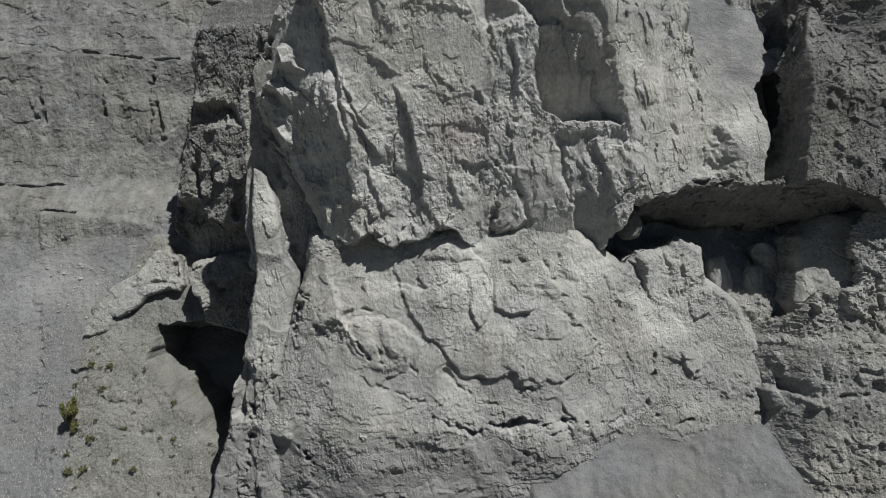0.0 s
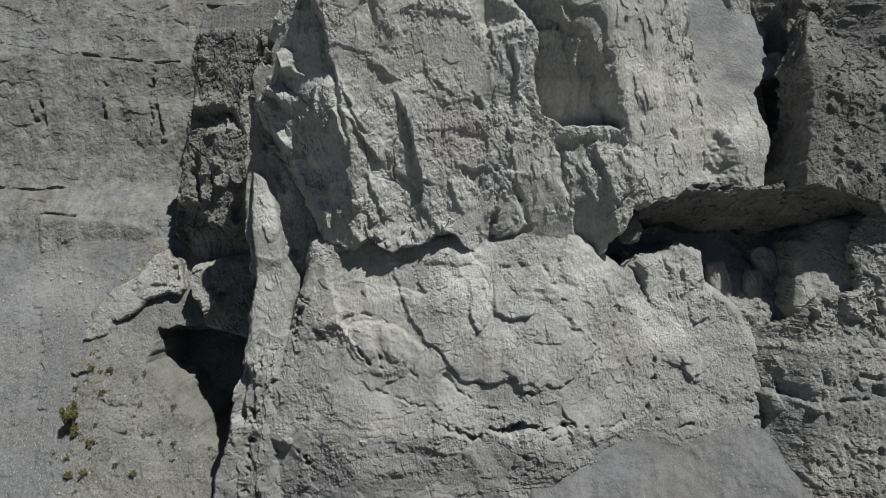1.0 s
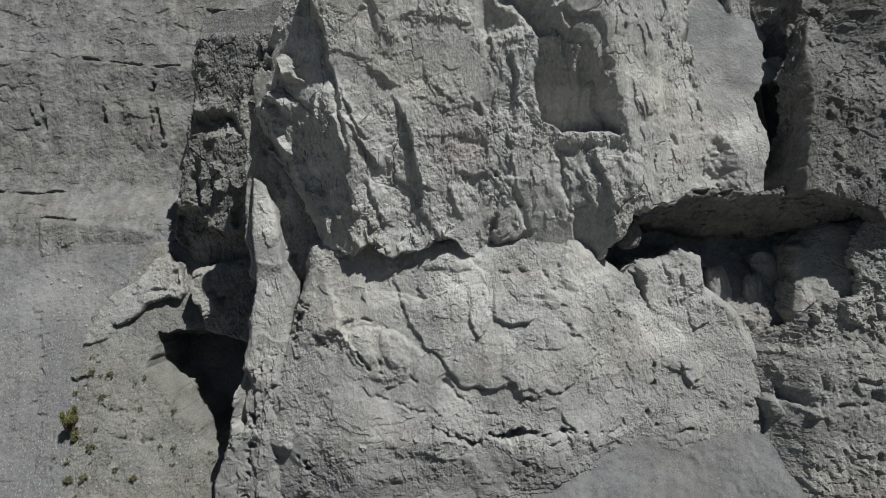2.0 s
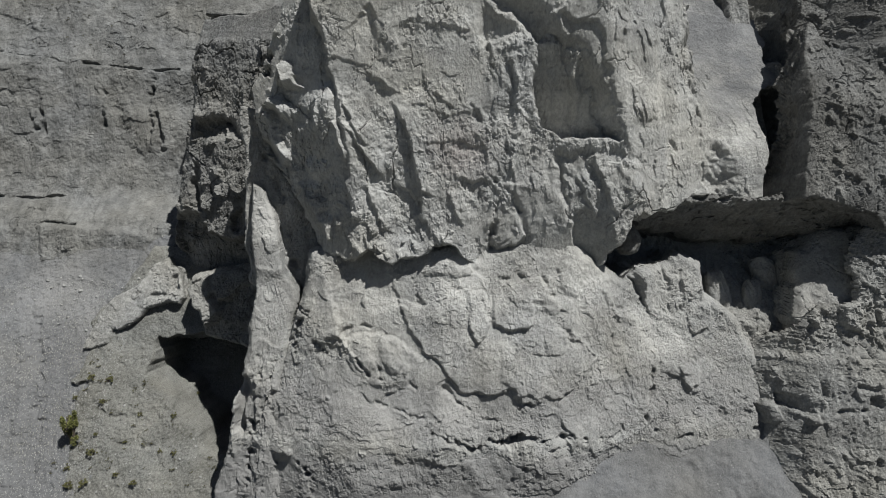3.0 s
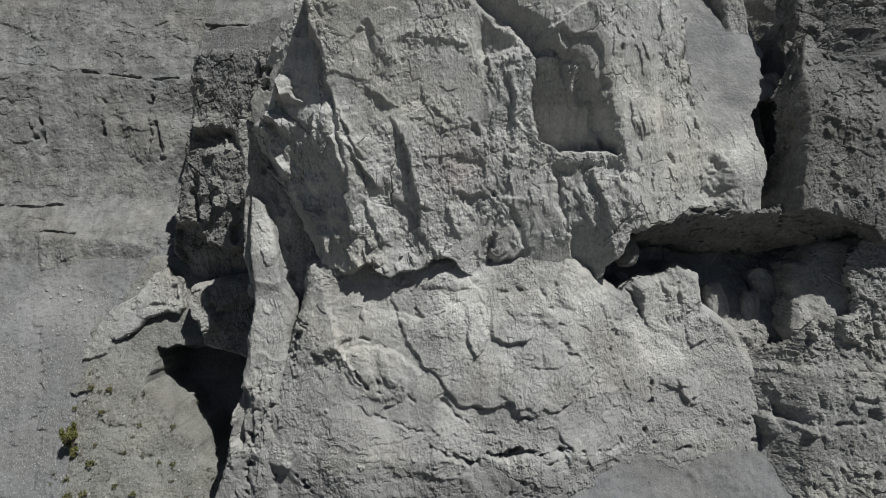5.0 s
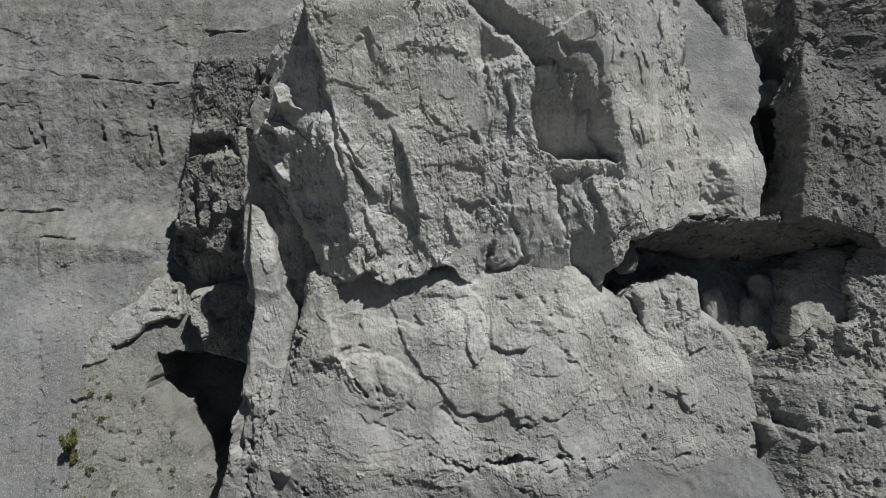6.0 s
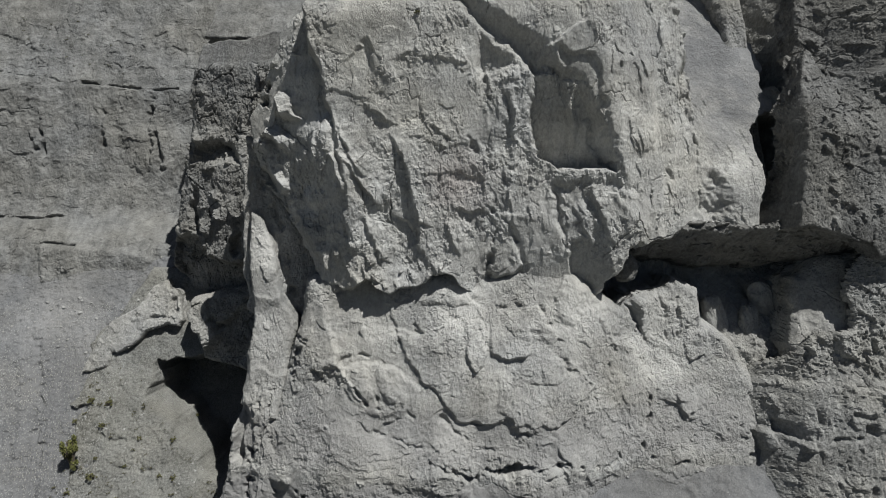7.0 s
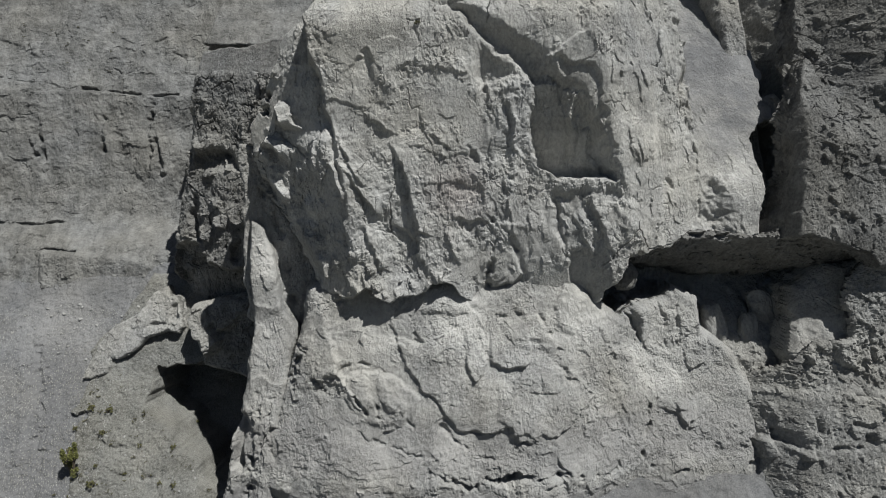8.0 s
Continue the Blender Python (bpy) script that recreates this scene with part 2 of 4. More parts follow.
            self.step(amount * r.uniform(0.3, 1.5), reach * n * r.uniform(0.4, 0.9), *pts, crisp=True)

    def bump(self, height, x0, u0, rx, ru, turn=0.0):
        """A rounded swelling (or hollow, with height below zero)."""
        c, s = math.cos(radians(turn)), math.sin(radians(turn))
        a, b = ((self.wx - x0) * c + (self.wu - u0) * s) / rx, (-(self.wx - x0) * s + (self.wu - u0) * c) / ru
        self.d = self.d - height * np.sqrt(np.clip(1 - a * a - b * b, 0, 1))

    def broken(self, size, amount, tall=1.3, slant=1.6, where=1.0):
        n = amount * where * facets(self.x, self.u, size, self.seed + int(size * 100), tall, slant) / size
        if size < 1.5:
            self.fine = self.fine + n
        else:
            self.d = self.d + n

    def chipped(self, size, amount, octaves=3, gain=0.55, tall=1.3, where=1.0):
        """Chips upon chips: sharp-edged planes at ever smaller sizes."""
        total, a = 0.0, 1.0
        for i in range(octaves):
            total, a = total + a * facets(self.x + 3.1 * i, self.u - 1.7 * i, size, self.seed + 200 + 13 * i + int(size * 7), tall) / size, a * gain
            size /= 2.2
        self.fine = self.fine + amount * where * total

    def ledges(self, size, amount, turn=0.0, wander=0.8, where=1.0):
        """Sawtooth steps across the face: each juts out towards its lower edge and then breaks back."""
        c, s = math.cos(radians(turn)), math.sin(radians(turn))
        v = (self.u * c + self.x * s) / size + 2 * wander * fbm(self.x, self.u, size * 4, 5, self.seed + 300 + int(size * 13))
        t = v - np.floor(v)
        tooth = np.where(t < 0.85, t / 0.85, (1 - t) / 0.15) - 0.5
        strong = np.clip(0.2 + 2.2 * fbm(self.x, self.u * 2, size * 5, 4, self.seed + 19), 0, 1)
        self.fine = self.fine + amount * where * tooth * strong

    def cracks(self, size, depth, stretch=1.0, thin=0.05, share=0.0, where=1.0):
        """Thin straight-sided fractures between blocks, that come and go."""
        k = self.seed + 500 + int(size * 11)
        one, two = nearest_cells(self.wx / size, self.wu / (size * stretch), k)
        m = fbm(self.x, self.u, size * 1.5, 3, k + 7) + share
        self.fine = self.fine + depth * where * np.clip(1 - (two[0] - one[0]) / (2.2 * thin), 0, 1) * ramp01(m, 0.16, 0.32)

    def pocks(self, size, depth, share, where=1.0):
        """Scattered small hollows."""
        p, q = self.x / size, self.u / size
        ip, iq = np.floor(p), np.floor(q)
        for a in (-1, 0, 1):
            for b in (-1, 0, 1):
                cx, cz = ip + a, iq + b
                have = scatter_value(cx, cz, self.seed + 401) < share
                w = 0.12 + 0.25 * scatter_value(cx, cz, self.seed + 402)
                ox = (p - cx - scatter_value(cx, cz, self.seed + 403)) / w
                oz = (q - cz - scatter_value(cx, cz, self.seed + 404)) / (w * (0.5 + scatter_value(cx, cz, self.seed + 405)))
                self.d = self.d + np.where(have, depth * where * w * 3 * np.exp(-(ox * ox + oz * oz) ** 2), 0)

    def flake(self, amount, soft, *pts, turn=180.0):
        """A flake that stands out by amount at its edge on the side to which turn points (0 right, 90 up), and dies into the face on the other."""
        c, s = math.cos(radians(turn)), math.sin(radians(turn))
        along = [p[0] * c + p[1] * s for p in pts]
        t = (self.x * c + self.u * s - min(along)) / (max(along) - min(along))
        self.d = self.d - amount * np.clip(t, 0, 1) * ramp01(inside(self.wx, self.wu, list(pts)), -soft, soft)

    def grain(self, size, amount, stretch=2.5, turn=12.0, octaves=3, gain=0.75, where=1.0):
        """Fine fibrous grain that runs down the face, leaning by turn degrees."""
        c, s = math.cos(radians(turn)), math.sin(radians(turn))
        a, b = self.x * c + self.u * s, (self.u * c - self.x * s) / stretch
        n = 0.0
        for i in range(octaves):
            f = 2.1 ** i / size
            n = n + gain ** i * soft_noise(a * f + 7 * i, b * f - 5 * i, self.seed + 600 + i)
        self.fine = self.fine + amount * where * n

    def rough(self, size, amount, octaves=5, gain=0.55, stretch=1.0, where=1.0):
        n = amount * where * fbm(self.x * 1.0, self.u / stretch, size, octaves, self.seed + int(size * 31), gain)
        if size < 0.6:
            self.fine = self.fine + n
        else:
            self.d = self.d + n


def add_mesh(name, verts, faces, material, parent=None, smooth=True):
    me = bpy.data.meshes.new(name)
    me.vertices.add(len(verts))
    me.vertices.foreach_set("co", np.ascontiguousarray(verts, np.float32).ravel())
    n = faces.shape[1]
    me.loops.add(faces.size)
    me.loops.foreach_set("vertex_index", np.ascontiguousarray(faces, np.int32).ravel())
    me.polygons.add(len(faces))
    me.polygons.foreach_set("loop_start", np.arange(0, faces.size, n, dtype=np.int32))
    me.polygons.foreach_set("use_smooth", np.full(len(faces), smooth))
    me.update(calc_edges=True)
    me.validate()
    me.materials.append(material)
    ob = new(name, me)
    if parent:
        ob.parent = parent
    return ob


TURN_FACE = np.array(LEANING.to_3x3())


def to_world(x, u, d):
    """From the leaning frame to the world."""
    return np.stack([x, d, u], -1) @ TURN_FACE.T + np.array(LEANING.translation)


def weather(d, keep, rounds):
    """Rounds off sharp edges, within the outline only."""
    w = keep.astype(float)
    for _ in range(rounds):
        for axis in (0, 1):
            n = np.roll(w, 1, axis) + 2 * w + np.roll(w, -1, axis)
            v = d * w
            d = (np.roll(v, 1, axis) + 2 * v + np.roll(v, -1, axis)) / np.maximum(n, 1e-6)
    return d


def rock_mass(name, material, outline, shape, step=0.09, back=5.0, seed=1, ragged=0.35, roll=0.6, roll_depth=0.8, splay=0.0, soft=0.045):
    """A mass of rock: its front is shape(relief) over the ragged outline; its rim rolls over and runs back into the hill."""
    outline = list(outline)
    xs, us = [p[0] for p in outline], [p[1] for p in outline]
    x, u = np.meshgrid(np.arange(min(xs) - 0.5, max(xs) + 0.5, step), np.arange(min(us) - 0.5, max(us) + 0.5, step))
    s = inside(x, u, outline) + ragged * (1.6 * fbm(x, u, 2.2, 4, seed + 5, 0.5))
    keep = s > 0
    relief = Relief(x[keep], u[keep], seed)
    shape(relief)
    d = np.zeros(x.shape)
    d[keep] = relief.d
    d = weather(d, keep, max(1, round(2 * (soft / step) ** 2)))
    d[keep] += relief.fine + roll_depth * np.clip(1 - s[keep] / roll, 0, 1) ** 2
    cell = keep[:-1, :-1] & keep[1:, :-1] & keep[:-1, 1:] & keep[1:, 1:]
    number = np.arange(x.size).reshape(x.shape)
    quads = np.stack([number[:-1, :-1][cell], number[:-1, 1:][cell], number[1:, 1:][cell], number[1:, :-1][cell]], -1)
    # the rim: edges that belong to one cell only
    edges = np.concatenate([quads[:, [i, (i + 1) % 4]] for i in range(4)])
    key = np.sort(edges, 1)
    key = key[:, 0] * x.size + key[:, 1]
    _, first, count = np.unique(key, return_index=True, return_counts=True)
    rim = edges[first[count == 1]]
    used = np.unique(quads)
    renumber = np.full(x.size, -1)
    renumber[used] = np.arange(len(used))
    fx, fu, fd = x.ravel()[used], u.ravel()[used], d.ravel()[used]
    faces = [renumber[quads]]
    rim = renumber[rim]
    ring = np.unique(rim)
    place = np.full(len(used), -1)
    place[ring] = np.arange(len(ring))
    px, pu, pd, total = [fx], [fu], [fd], len(used)
    last = np.arange(len(used))
    rings = 12
    for i in range(1, rings + 1):
        t = i / rings
        jx, ju = fbm(fx[ring] + 1.3 * i, fu[ring], 1.2, 4, seed + 11, 0.5), fbm(fx[ring], fu[ring] + 1.3 * i, 1.2, 4, seed + 12, 0.5)
        grow = 1 + splay * back * t ** 1.3 / fd[ring]
        px.append(fx[ring] * grow + 0.9 * jx * t)
        pu.append(fu[ring] * grow + 0.9 * ju * t)
        pd.append(fd[ring] + back * t ** 1.3)
        now = np.full(len(used), -1)
        now[ring] = total + np.arange(len(ring))
        faces.append(np.stack([last[rim[:, 1]], last[rim[:, 0]], now[rim[:, 0]], now[rim[:, 1]]], -1))
        last, total = now, total + len(ring)
    verts = to_world(np.concatenate(px), np.concatenate(pu), np.concatenate(pd))
    return add_mesh(name, verts, np.concatenate(faces), material, smooth=False)


# ---- ground ----
def ground_sheet():
    n = 160
    t = np.linspace(-1, 1, n)
    g = np.sign(t) * (np.abs(t) ** 2.2) * 3000
    x, y = np.meshgrid(g, g)
    z = 1.2 * fbm(x, y, 25, 4, 3) + 6 * fbm(x, y, 300, 2, 9) - 1.5
    number = np.arange(n * n).reshape(n, n)
    quads = np.stack([number[:-1, :-1].ravel(), number[:-1, 1:].ravel(), number[1:, 1:].ravel(), number[1:, :-1].ravel()], -1)
    return add_mesh("ground", np.stack([x, y, z], -1).reshape(-1, 3), quads, EARTH)


tagged(ground_sheet(), "stony valley ground of grey earth and gravel", "ground", kind="structure")


# ---- the back wall ----
def back_wall(r):
    upper = r.plane(67.2, -44.5, 14, 0.15, 0.03) - 0.9 * ramp01(-r.u, -12, -6)
    lower = r.plane(63.3, -38, 2, 0.0, 0.12)
    line = r.u - 4.6 + 0.5 * fbm(r.x, r.u, 6, 3, 8)
    r.d = upper + (lower - upper) * ramp01(-line, -3.5, 1.5)
    r.d = r.d + ramp01(r.x, -15, 10) * 3
    top = ramp01(r.u, 21.5, 22.2)
    r.d = r.d + top * (0.35 + 0.3 * np.clip(r.u - 22, 0, 20))
    r.broken(6.0, 0.5, 1.2)
    r.broken(1.8, 0.14, 2.2)
    r.rough(3.0, 0.35, 6)
    r.cracks(3.0, 0.2, 2.5, 0.02, -0.12)
    r.cracks(1.2, 0.15, 2.0, 0.05, 0.0)
    r.chipped(2.4, 0.10, 4, 0.6, 2.0)
    r.ledges(2.6, 0.12, 2, 0.5)
    r.grain(1.2, 0.08, 2.2, 8, 3, 0.75)
    r.rough(0.3, 0.07, 2, 0.8)
    for pts in ([(-53.8, 23.4), (-48.0, 23.0), (-43.5, 22.5), (-42.1, 22.0)], [(-40.4, 22.1), (-37.0, 21.9), (-33.8, 21.6), (-30.3, 21.7)], [(-42.0, 4.0), (-38.5, 3.8)], [(-49.2, 6.9), (-44.2, 6.7), (-41.2, 7.0)]):
        s = line_distance(r.x + 0.6 * (r.wx - r.x), r.u + 0.4 * (r.wu - r.u), pts)
        n = fbm(r.x, r.u, 1.2, 4, 44)
        r.fine = r.fine + 0.6 * np.clip(0.8 + 2.0 * n, 0.1, 1) * np.clip(1 - s / (0.2 + 0.2 * n), 0, 1)
    for pts in ([(-33.1, 20.5), (-32.9, 16.7), (-33.0, 12.2)], [(-32.4, 17.3), (-32.0, 13.5), (-31.6, 11.4)], [(-44.5, 18.0), (-44.1, 15.4), (-44.0, 14.0)], [(-45.3, 16.6), (-45.0, 14.6)], [(-38.1, 18.6), (-38.0, 15.1)]):
        r.groove(1.2, 0.22, *pts)
        r.step(0.35, 1.2, *pts)
    r.steps(90, (-50, 0, -22, 30), 0.1, 1.4, -85, 12, seed=1)
    r.steps(90, (-50, 0, -22, 30), 0.10, 2.0, 0, 8, seed=2)
    r.block(-0.5, 0.3, (-41.9, 3.8), (-38.0, 3.7), (-30.2, 2.5), (-30.3, -0.2), (-41.5, -0.2))


WALL = rock_mass("cliff_wall_back", BEDDED, [(-62, -8), (-6, -8), (-6, 38), (-62, 38)], back_wall, step=0.12, back=12, seed=11)
tagged(rock_mass("cliff_wall_far", BEDDED, [(-8, -8), (60, -8), (60, 38), (-8, 38)], back_wall, step=0.3, back=12, seed=11), "grey limestone wall closing the gully", "cliff", kind="structure")


def wall_shelf(r):
    r.d = r.plane(59.5, -20, 24, 0.05, 0.75)
    r.rough(2.0, 0.3, 4)
    r.chipped(0.7, 0.1, 4)


tagged(rock_mass("wall_shelf", BEDDED, [(-23.2, 24.3), (-20.7, 24.0), (-17.4, 24.3), (-9.0, 23.9), (-9.0, 37.2), (-22.7, 37.2)], wall_shelf, step=0.11, back=2.5, seed=13, roll=0.3, roll_depth=0.3, ragged=0.15), "smooth pale rock shelf above the spire", "cliff", kind="structure")
tagged(WALL, "tall grey bedded limestone wall behind the buttress", "cliff", kind="structure")


# ---- the ridge between the buttress and the wall ----
def ridge():
    """The body of the hill behind the buttress, with a rough flat crest."""
    x, y = np.meshgrid(np.arange(-14, 24, 0.6), np.arange(46, 82, 0.6))
    edge = np.minimum(np.minimum(x + 13, 21 - x), y - 50 - 6 * ramp01(x, 8, 14)) + 1.5 * fbm(x, y, 5, 4, 7)
    z = 40.0 + 1.5 * fbm(x, y, 8, 5, 6) - 42 * ramp01(-edge, -1.0, 1.6)
    number = np.arange(x.size).reshape(x.shape)
    quads = np.stack([number[:-1, :-1].ravel(), number[:-1, 1:].ravel(), number[1:, 1:].ravel(), number[1:, :-1].ravel()], -1)
    return add_mesh("ridge", np.stack([x, y, z], -1).reshape(-1, 3), quads, BEDDED)


tagged(ridge(), "rough limestone ridge behind the buttress", "cliff", kind="structure")


# ---- the slopes below the wall ----
def slope_plane(x, u):
    return 60.0 - 0.04 * (x + 40) + 0.55 * (u + 3.8)


def slope_relief(r):
    """The tufted slope, sunk under the rib in the outline of a cast shadow."""
    r.d = slope_plane(r.x, r.u)
    r.rough(6.0, 0.4, 4)
    r.chipped(1.5, 0.10, 5, 0.65)
    r.rough(0.5, 0.10, 4, 0.7)
    r.pocks(1.0, 0.08, 0.4)
    # Pit added in the shadow's outline; its depth keeps the sun off.
    r.block(7.5, 0.2, (-26.6, -7.2), (-27.0, -8.9), (-27.1, -10.3), (-25.9, -11.5), (-24.0, -12.5), (-23.2, -13.6), (-21.4, -14.4), (-21.0, -15.8), (-18.7, -16.5), (-17.8, -16.4), (-15.8, -11.6), (-17.8, -6.5))
    for pts in ([(-33.1, -12.9), (-29.4, -13.3), (-27.2, -13.6)], [(-31.6, -9.5), (-27.5, -8.9)], [(-31.0, -16.1), (-25.6, -15.6)]):
        r.groove(0.4, 0.15, *pts)
    # the broken lip beside the chute
    r.groove(1.6, 0.3, (-34.3, -11.2), (-33.2, -11.8), (-32.6, -11.3))
    r.rib(0.5, 0.3, (-34.2, -11.0), (-32.7, -11.0))


def chute_relief(r):
    r.d = slope_plane(r.x, r.u) + 0.35
    r.rough(4.0, 0.35, 4, stretch=3.0)
    r.rough(0.35, 0.10, 3, 0.7)
    r.pocks(0.6, -0.10, 0.5)
    r.groove(0.5, 0.5, (-39.6, -5.0), (-37.9, -9.0), (-36.1, -14.5), (-35.0, -20.1))
    r.rib(0.25, 0.5, (-40.1, -7.1), (-37.7, -14.5))


SLOPE = rock_mass("slope", EARTH, [(-29.7, 1.6), (-31.7, -2.9), (-33.9, -5.8), (-33.4, -8.0), (-34.4, -11.1), (-33.1, -13.1), (-32.9, -16.1), (-32.1, -20.1), (-30.3, -28.7), (-9.3, -28.3), (-12.7, 1.6)], slope_relief, step=0.1, back=4, seed=21, ragged=0.3, roll=0.5, roll_depth=0.3)
tagged(SLOPE, "steep stony earth slope with sparse dry tufts", "slope", kind="structure")
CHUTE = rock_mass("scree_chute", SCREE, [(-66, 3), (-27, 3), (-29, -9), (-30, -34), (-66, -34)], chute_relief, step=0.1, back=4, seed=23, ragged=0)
tagged(CHUTE, "pale gravel chute running down below the wall", "scree", kind="structure")


# ---- the upper buttress ----
def tower(r):
    x, u = r.x, r.u
    front = r.plane(45.2, 0, 0, 0.0, -0.222) + 0.09 * np.clip(x + 4, 0, 7)
    left = r.plane(42.6, -9, 13, -0.5, -0.34)
    a = r.plane(43.0, 12.3, 9, 0.66, -0.06)
    slab = r.plane(51.0, 24, 14.5, 0.05, 0.62)
    w = ramp01(x + 2.0 * fbm(x, u, 4.0, 5, 63, 0.6) - 0.1 * (16 - u), 18.6, 22.4)
    right = a * (1 - w) + smax(smin(a, 47.4 + 0 * a, 2.5), slab, 0.8) * w
    r.d = smax(smax(front, left, 0.4), right, 0.3)
    r.d = smax(r.d, r.plane(41.3, 0, 20.5, 0, 0.7), 1.0)
    # the foot runs into the crest of the dome
    r.d = r.d + 1.5 * ramp01(5.5 - u, 0, 6.5) * ramp01(x, 1.5, 4.0) * ramp01(-x, -13.0, -11.0)
    slabby = ramp01(x, 18.5, 21) * (0.75 + 0.25 * ramp01(u - 8.5, 0, 2))
    hard = 1 - 0.8 * slabby
    worn = hard * r.worn
    r.broken(3.2, 0.7, 1.7, where=hard)
    r.broken(1.3, 0.2, 2.0, where=worn)
    r.broken(0.7, 0.085, 1.7, where=worn)
    r.chipped(0.34, 0.065, 2, 0.7, 1.5, where=worn)
    r.cracks(3.0, 0.25, 1.8, 0.012, 0.0, where=hard)
    r.cracks(1.2, 0.12, 2.4, 0.022, 0.02, where=hard)
    r.pocks(0.45, 0.05, 0.12, where=worn)
    r.grain(0.5, 0.04, 2.6, 12, 2, 0.7, where=worn)
    # shaded recess beside the arete: its floor leans out and turns from the sun, over a lit shelf
    r.block(1.6, 0.35, (6.3, 16.8), (8.5, 16.2), (9.6, 16.3), (10.9, 14.1), (12.2, 11.5), (12.7, 9.4), (8.8, 9.3), (7.4, 10.2), (6.6, 12.4), lift=(-0.24, -0.44))
    r.rib(0.45, 0.3, (9.4, 15.2), (9.6, 13.4), (10.1, 11.5))
    r.rib(0.4, 0.3, (10.6, 12.6), (11.0, 11.1), (12.0, 9.7))
    r.flake(0.4, 0.12, (8.0, 17.7), (10.4, 17.0), (11.9, 13.7), (12.9, 11.1), (13.8, 4.4), (16.8, 4.4), (16.7, 11.1), (14.3, 16.3), (10.6, 19.8))
    # the broken ground under the recess
    r.block(0.4, 0.3, (8.2, 8.2), (12.8, 8.5), (13.7, 4.0), (13.2, -0.1), (10.5, 0.3), (9.7, 3.2), (8.6, 5.7), lift=(-0.1, 0.0))
    r.step(0.3, 1.4, (8.4, 8.2), (8.9, 6.1), (9.7, 3.2))
    r.step(0.4, 1.4, (10.8, 8.6), (11.7, 6.1), (13.2, 3.4))
    r.step(0.3, 1.2, (9.9, 7.2), (10.4, 4.9), (11.1, 3.2))
    # the gully in the middle
    r.block(0.15, 0.12, (2.8, 15.6), (6.0, 16.1), (6.5, 13.0), (7.4, 10.0), (6.5, 6.1), (4.9, 6.1), (3.6, 6.1), (3.5, 11.5))
    r.broken(0.8, 0.16, 2.0, where=ramp01(-np.abs(x - 5.0), -2.4, -1.6))
    r.block(0.7, 0.45, (2.6, 18.7), (4.4, 17.3), (6.0, 16.2), (2.7, 15.6), lift=(-0.1, -0.1))
    r.block(1.1, 0.5, (0.7, 21.0), (2.6, 19.1), (4.2, 18.0), (6.2, 16.3), (8.5, 16.2), (6.5, 18.0), (4.5, 19.1), (2.6, 20.5), lift=(-0.1, -0.2))
    r.rib(0.35, 0.2, (5.2, 14.5), (5.7, 11.1), (5.4, 9.6))
    r.groove(0.5, 0.2, (2.2, 11.3), (2.8, 10.2), (3.1, 9.6))
    r.groove(0.6, 0.16, (3.7, 6.1), (5.1, 5.5), (5.9, 4.2))
    r.groove(0.8, 0.2, (4.3, 5.5), (3.8, 3.2), (3.7, 0.3))
    r.flake(0.55, 0.15, (3.9, 1.6), (4.1, 3.7), (4.7, 4.4), (5.8, 3.6), (6.2, 2.3), (5.4, 1.4), (4.4, 1.2), turn=-70)
    # broken edges on the front that face away from the sun
    r.step(0.6, 3.4, (-3.7, 11.9), (-3.1, 10.7), (-2.4, 9.2), (-2.0, 6.5), (-1.4, 3.0))
    r.step(0.6, 2.2, (-7.0, 9.7), (-6.4, 9.0), (-5.5, 7.6), (-4.0, 6.0))
    r.step(0.5, 1.6, (-7.2, 12.2), (-6.4, 10.0), (-5.3, 8.4))
    r.step(0.3, 1.6, (-2.2, 6.3), (-1.5, 3.8), (-0.5, 1.9))
    r.step(0.3, 1.3, (0.5, 5.7), (0.9, 4.4), (1.5, 3.1))
    r.step(0.3, 1.0, (0.7, 6.5), (2.6, 6.3), (4.3, 5.2))
    r.step(0.22, 1.6, (-5.3, 14.1), (-4.6, 13.0), (-2.7, 12.2))
    r.step(0.2, 1.6, (-1.3, 12.8), (-0.2, 11.9), (1.2, 10.9))
    r.step(0.35, 1.5, (-7.1, 6.3), (-6.7, 4.7), (-6.3, 2.8))
    r.step(0.4, 1.6, (-5.3, 5.7), (-4.9, 4.0), (-4.5, 2.4))
    r.step(0.35, 1.4, (-8.4, 6.1), (-8.1, 3.6), (-7.5, 2.0))
    r.step(0.25, 2.4, (4.7, 9.9), (5.1, 7.6), (5.6, 5.1))
    r.step(0.14, 1.2, (-3.5, 16.3), (-1.6, 16.6), (2.5, 16.3))
    r.step(0.14, 1.0, (-8.2, 14.2), (-6.3, 14.4), (-4.4, 13.9))
    r.step(0.15, 1.4, (-2.6, 11.5), (0.4, 10.7), (3.6, 11.2))
    r.step(0.15, 1.2, (-1.8, 8.7), (0.4, 9.1), (3.4, 8.5))
    r.steps(90, (-9.5, 1, 7, 21), 0.065, 1.5, -72, 14, seed=1)
    r.steps(40, (-9.5, 1, 7, 21), 0.06, 1.2, -8, 14, seed=2)
    r.steps(50, (3.2, 2, 9, 16), 0.08, 1.2, -78, 14, seed=3)
    r.steps(60, (12, 5, 25, 19), 0.12, 1.5, -80, 10, seed=4)
    r.steps(30, (8, 3, 13, 11), 0.12, 1.2, -65, 20, seed=5)
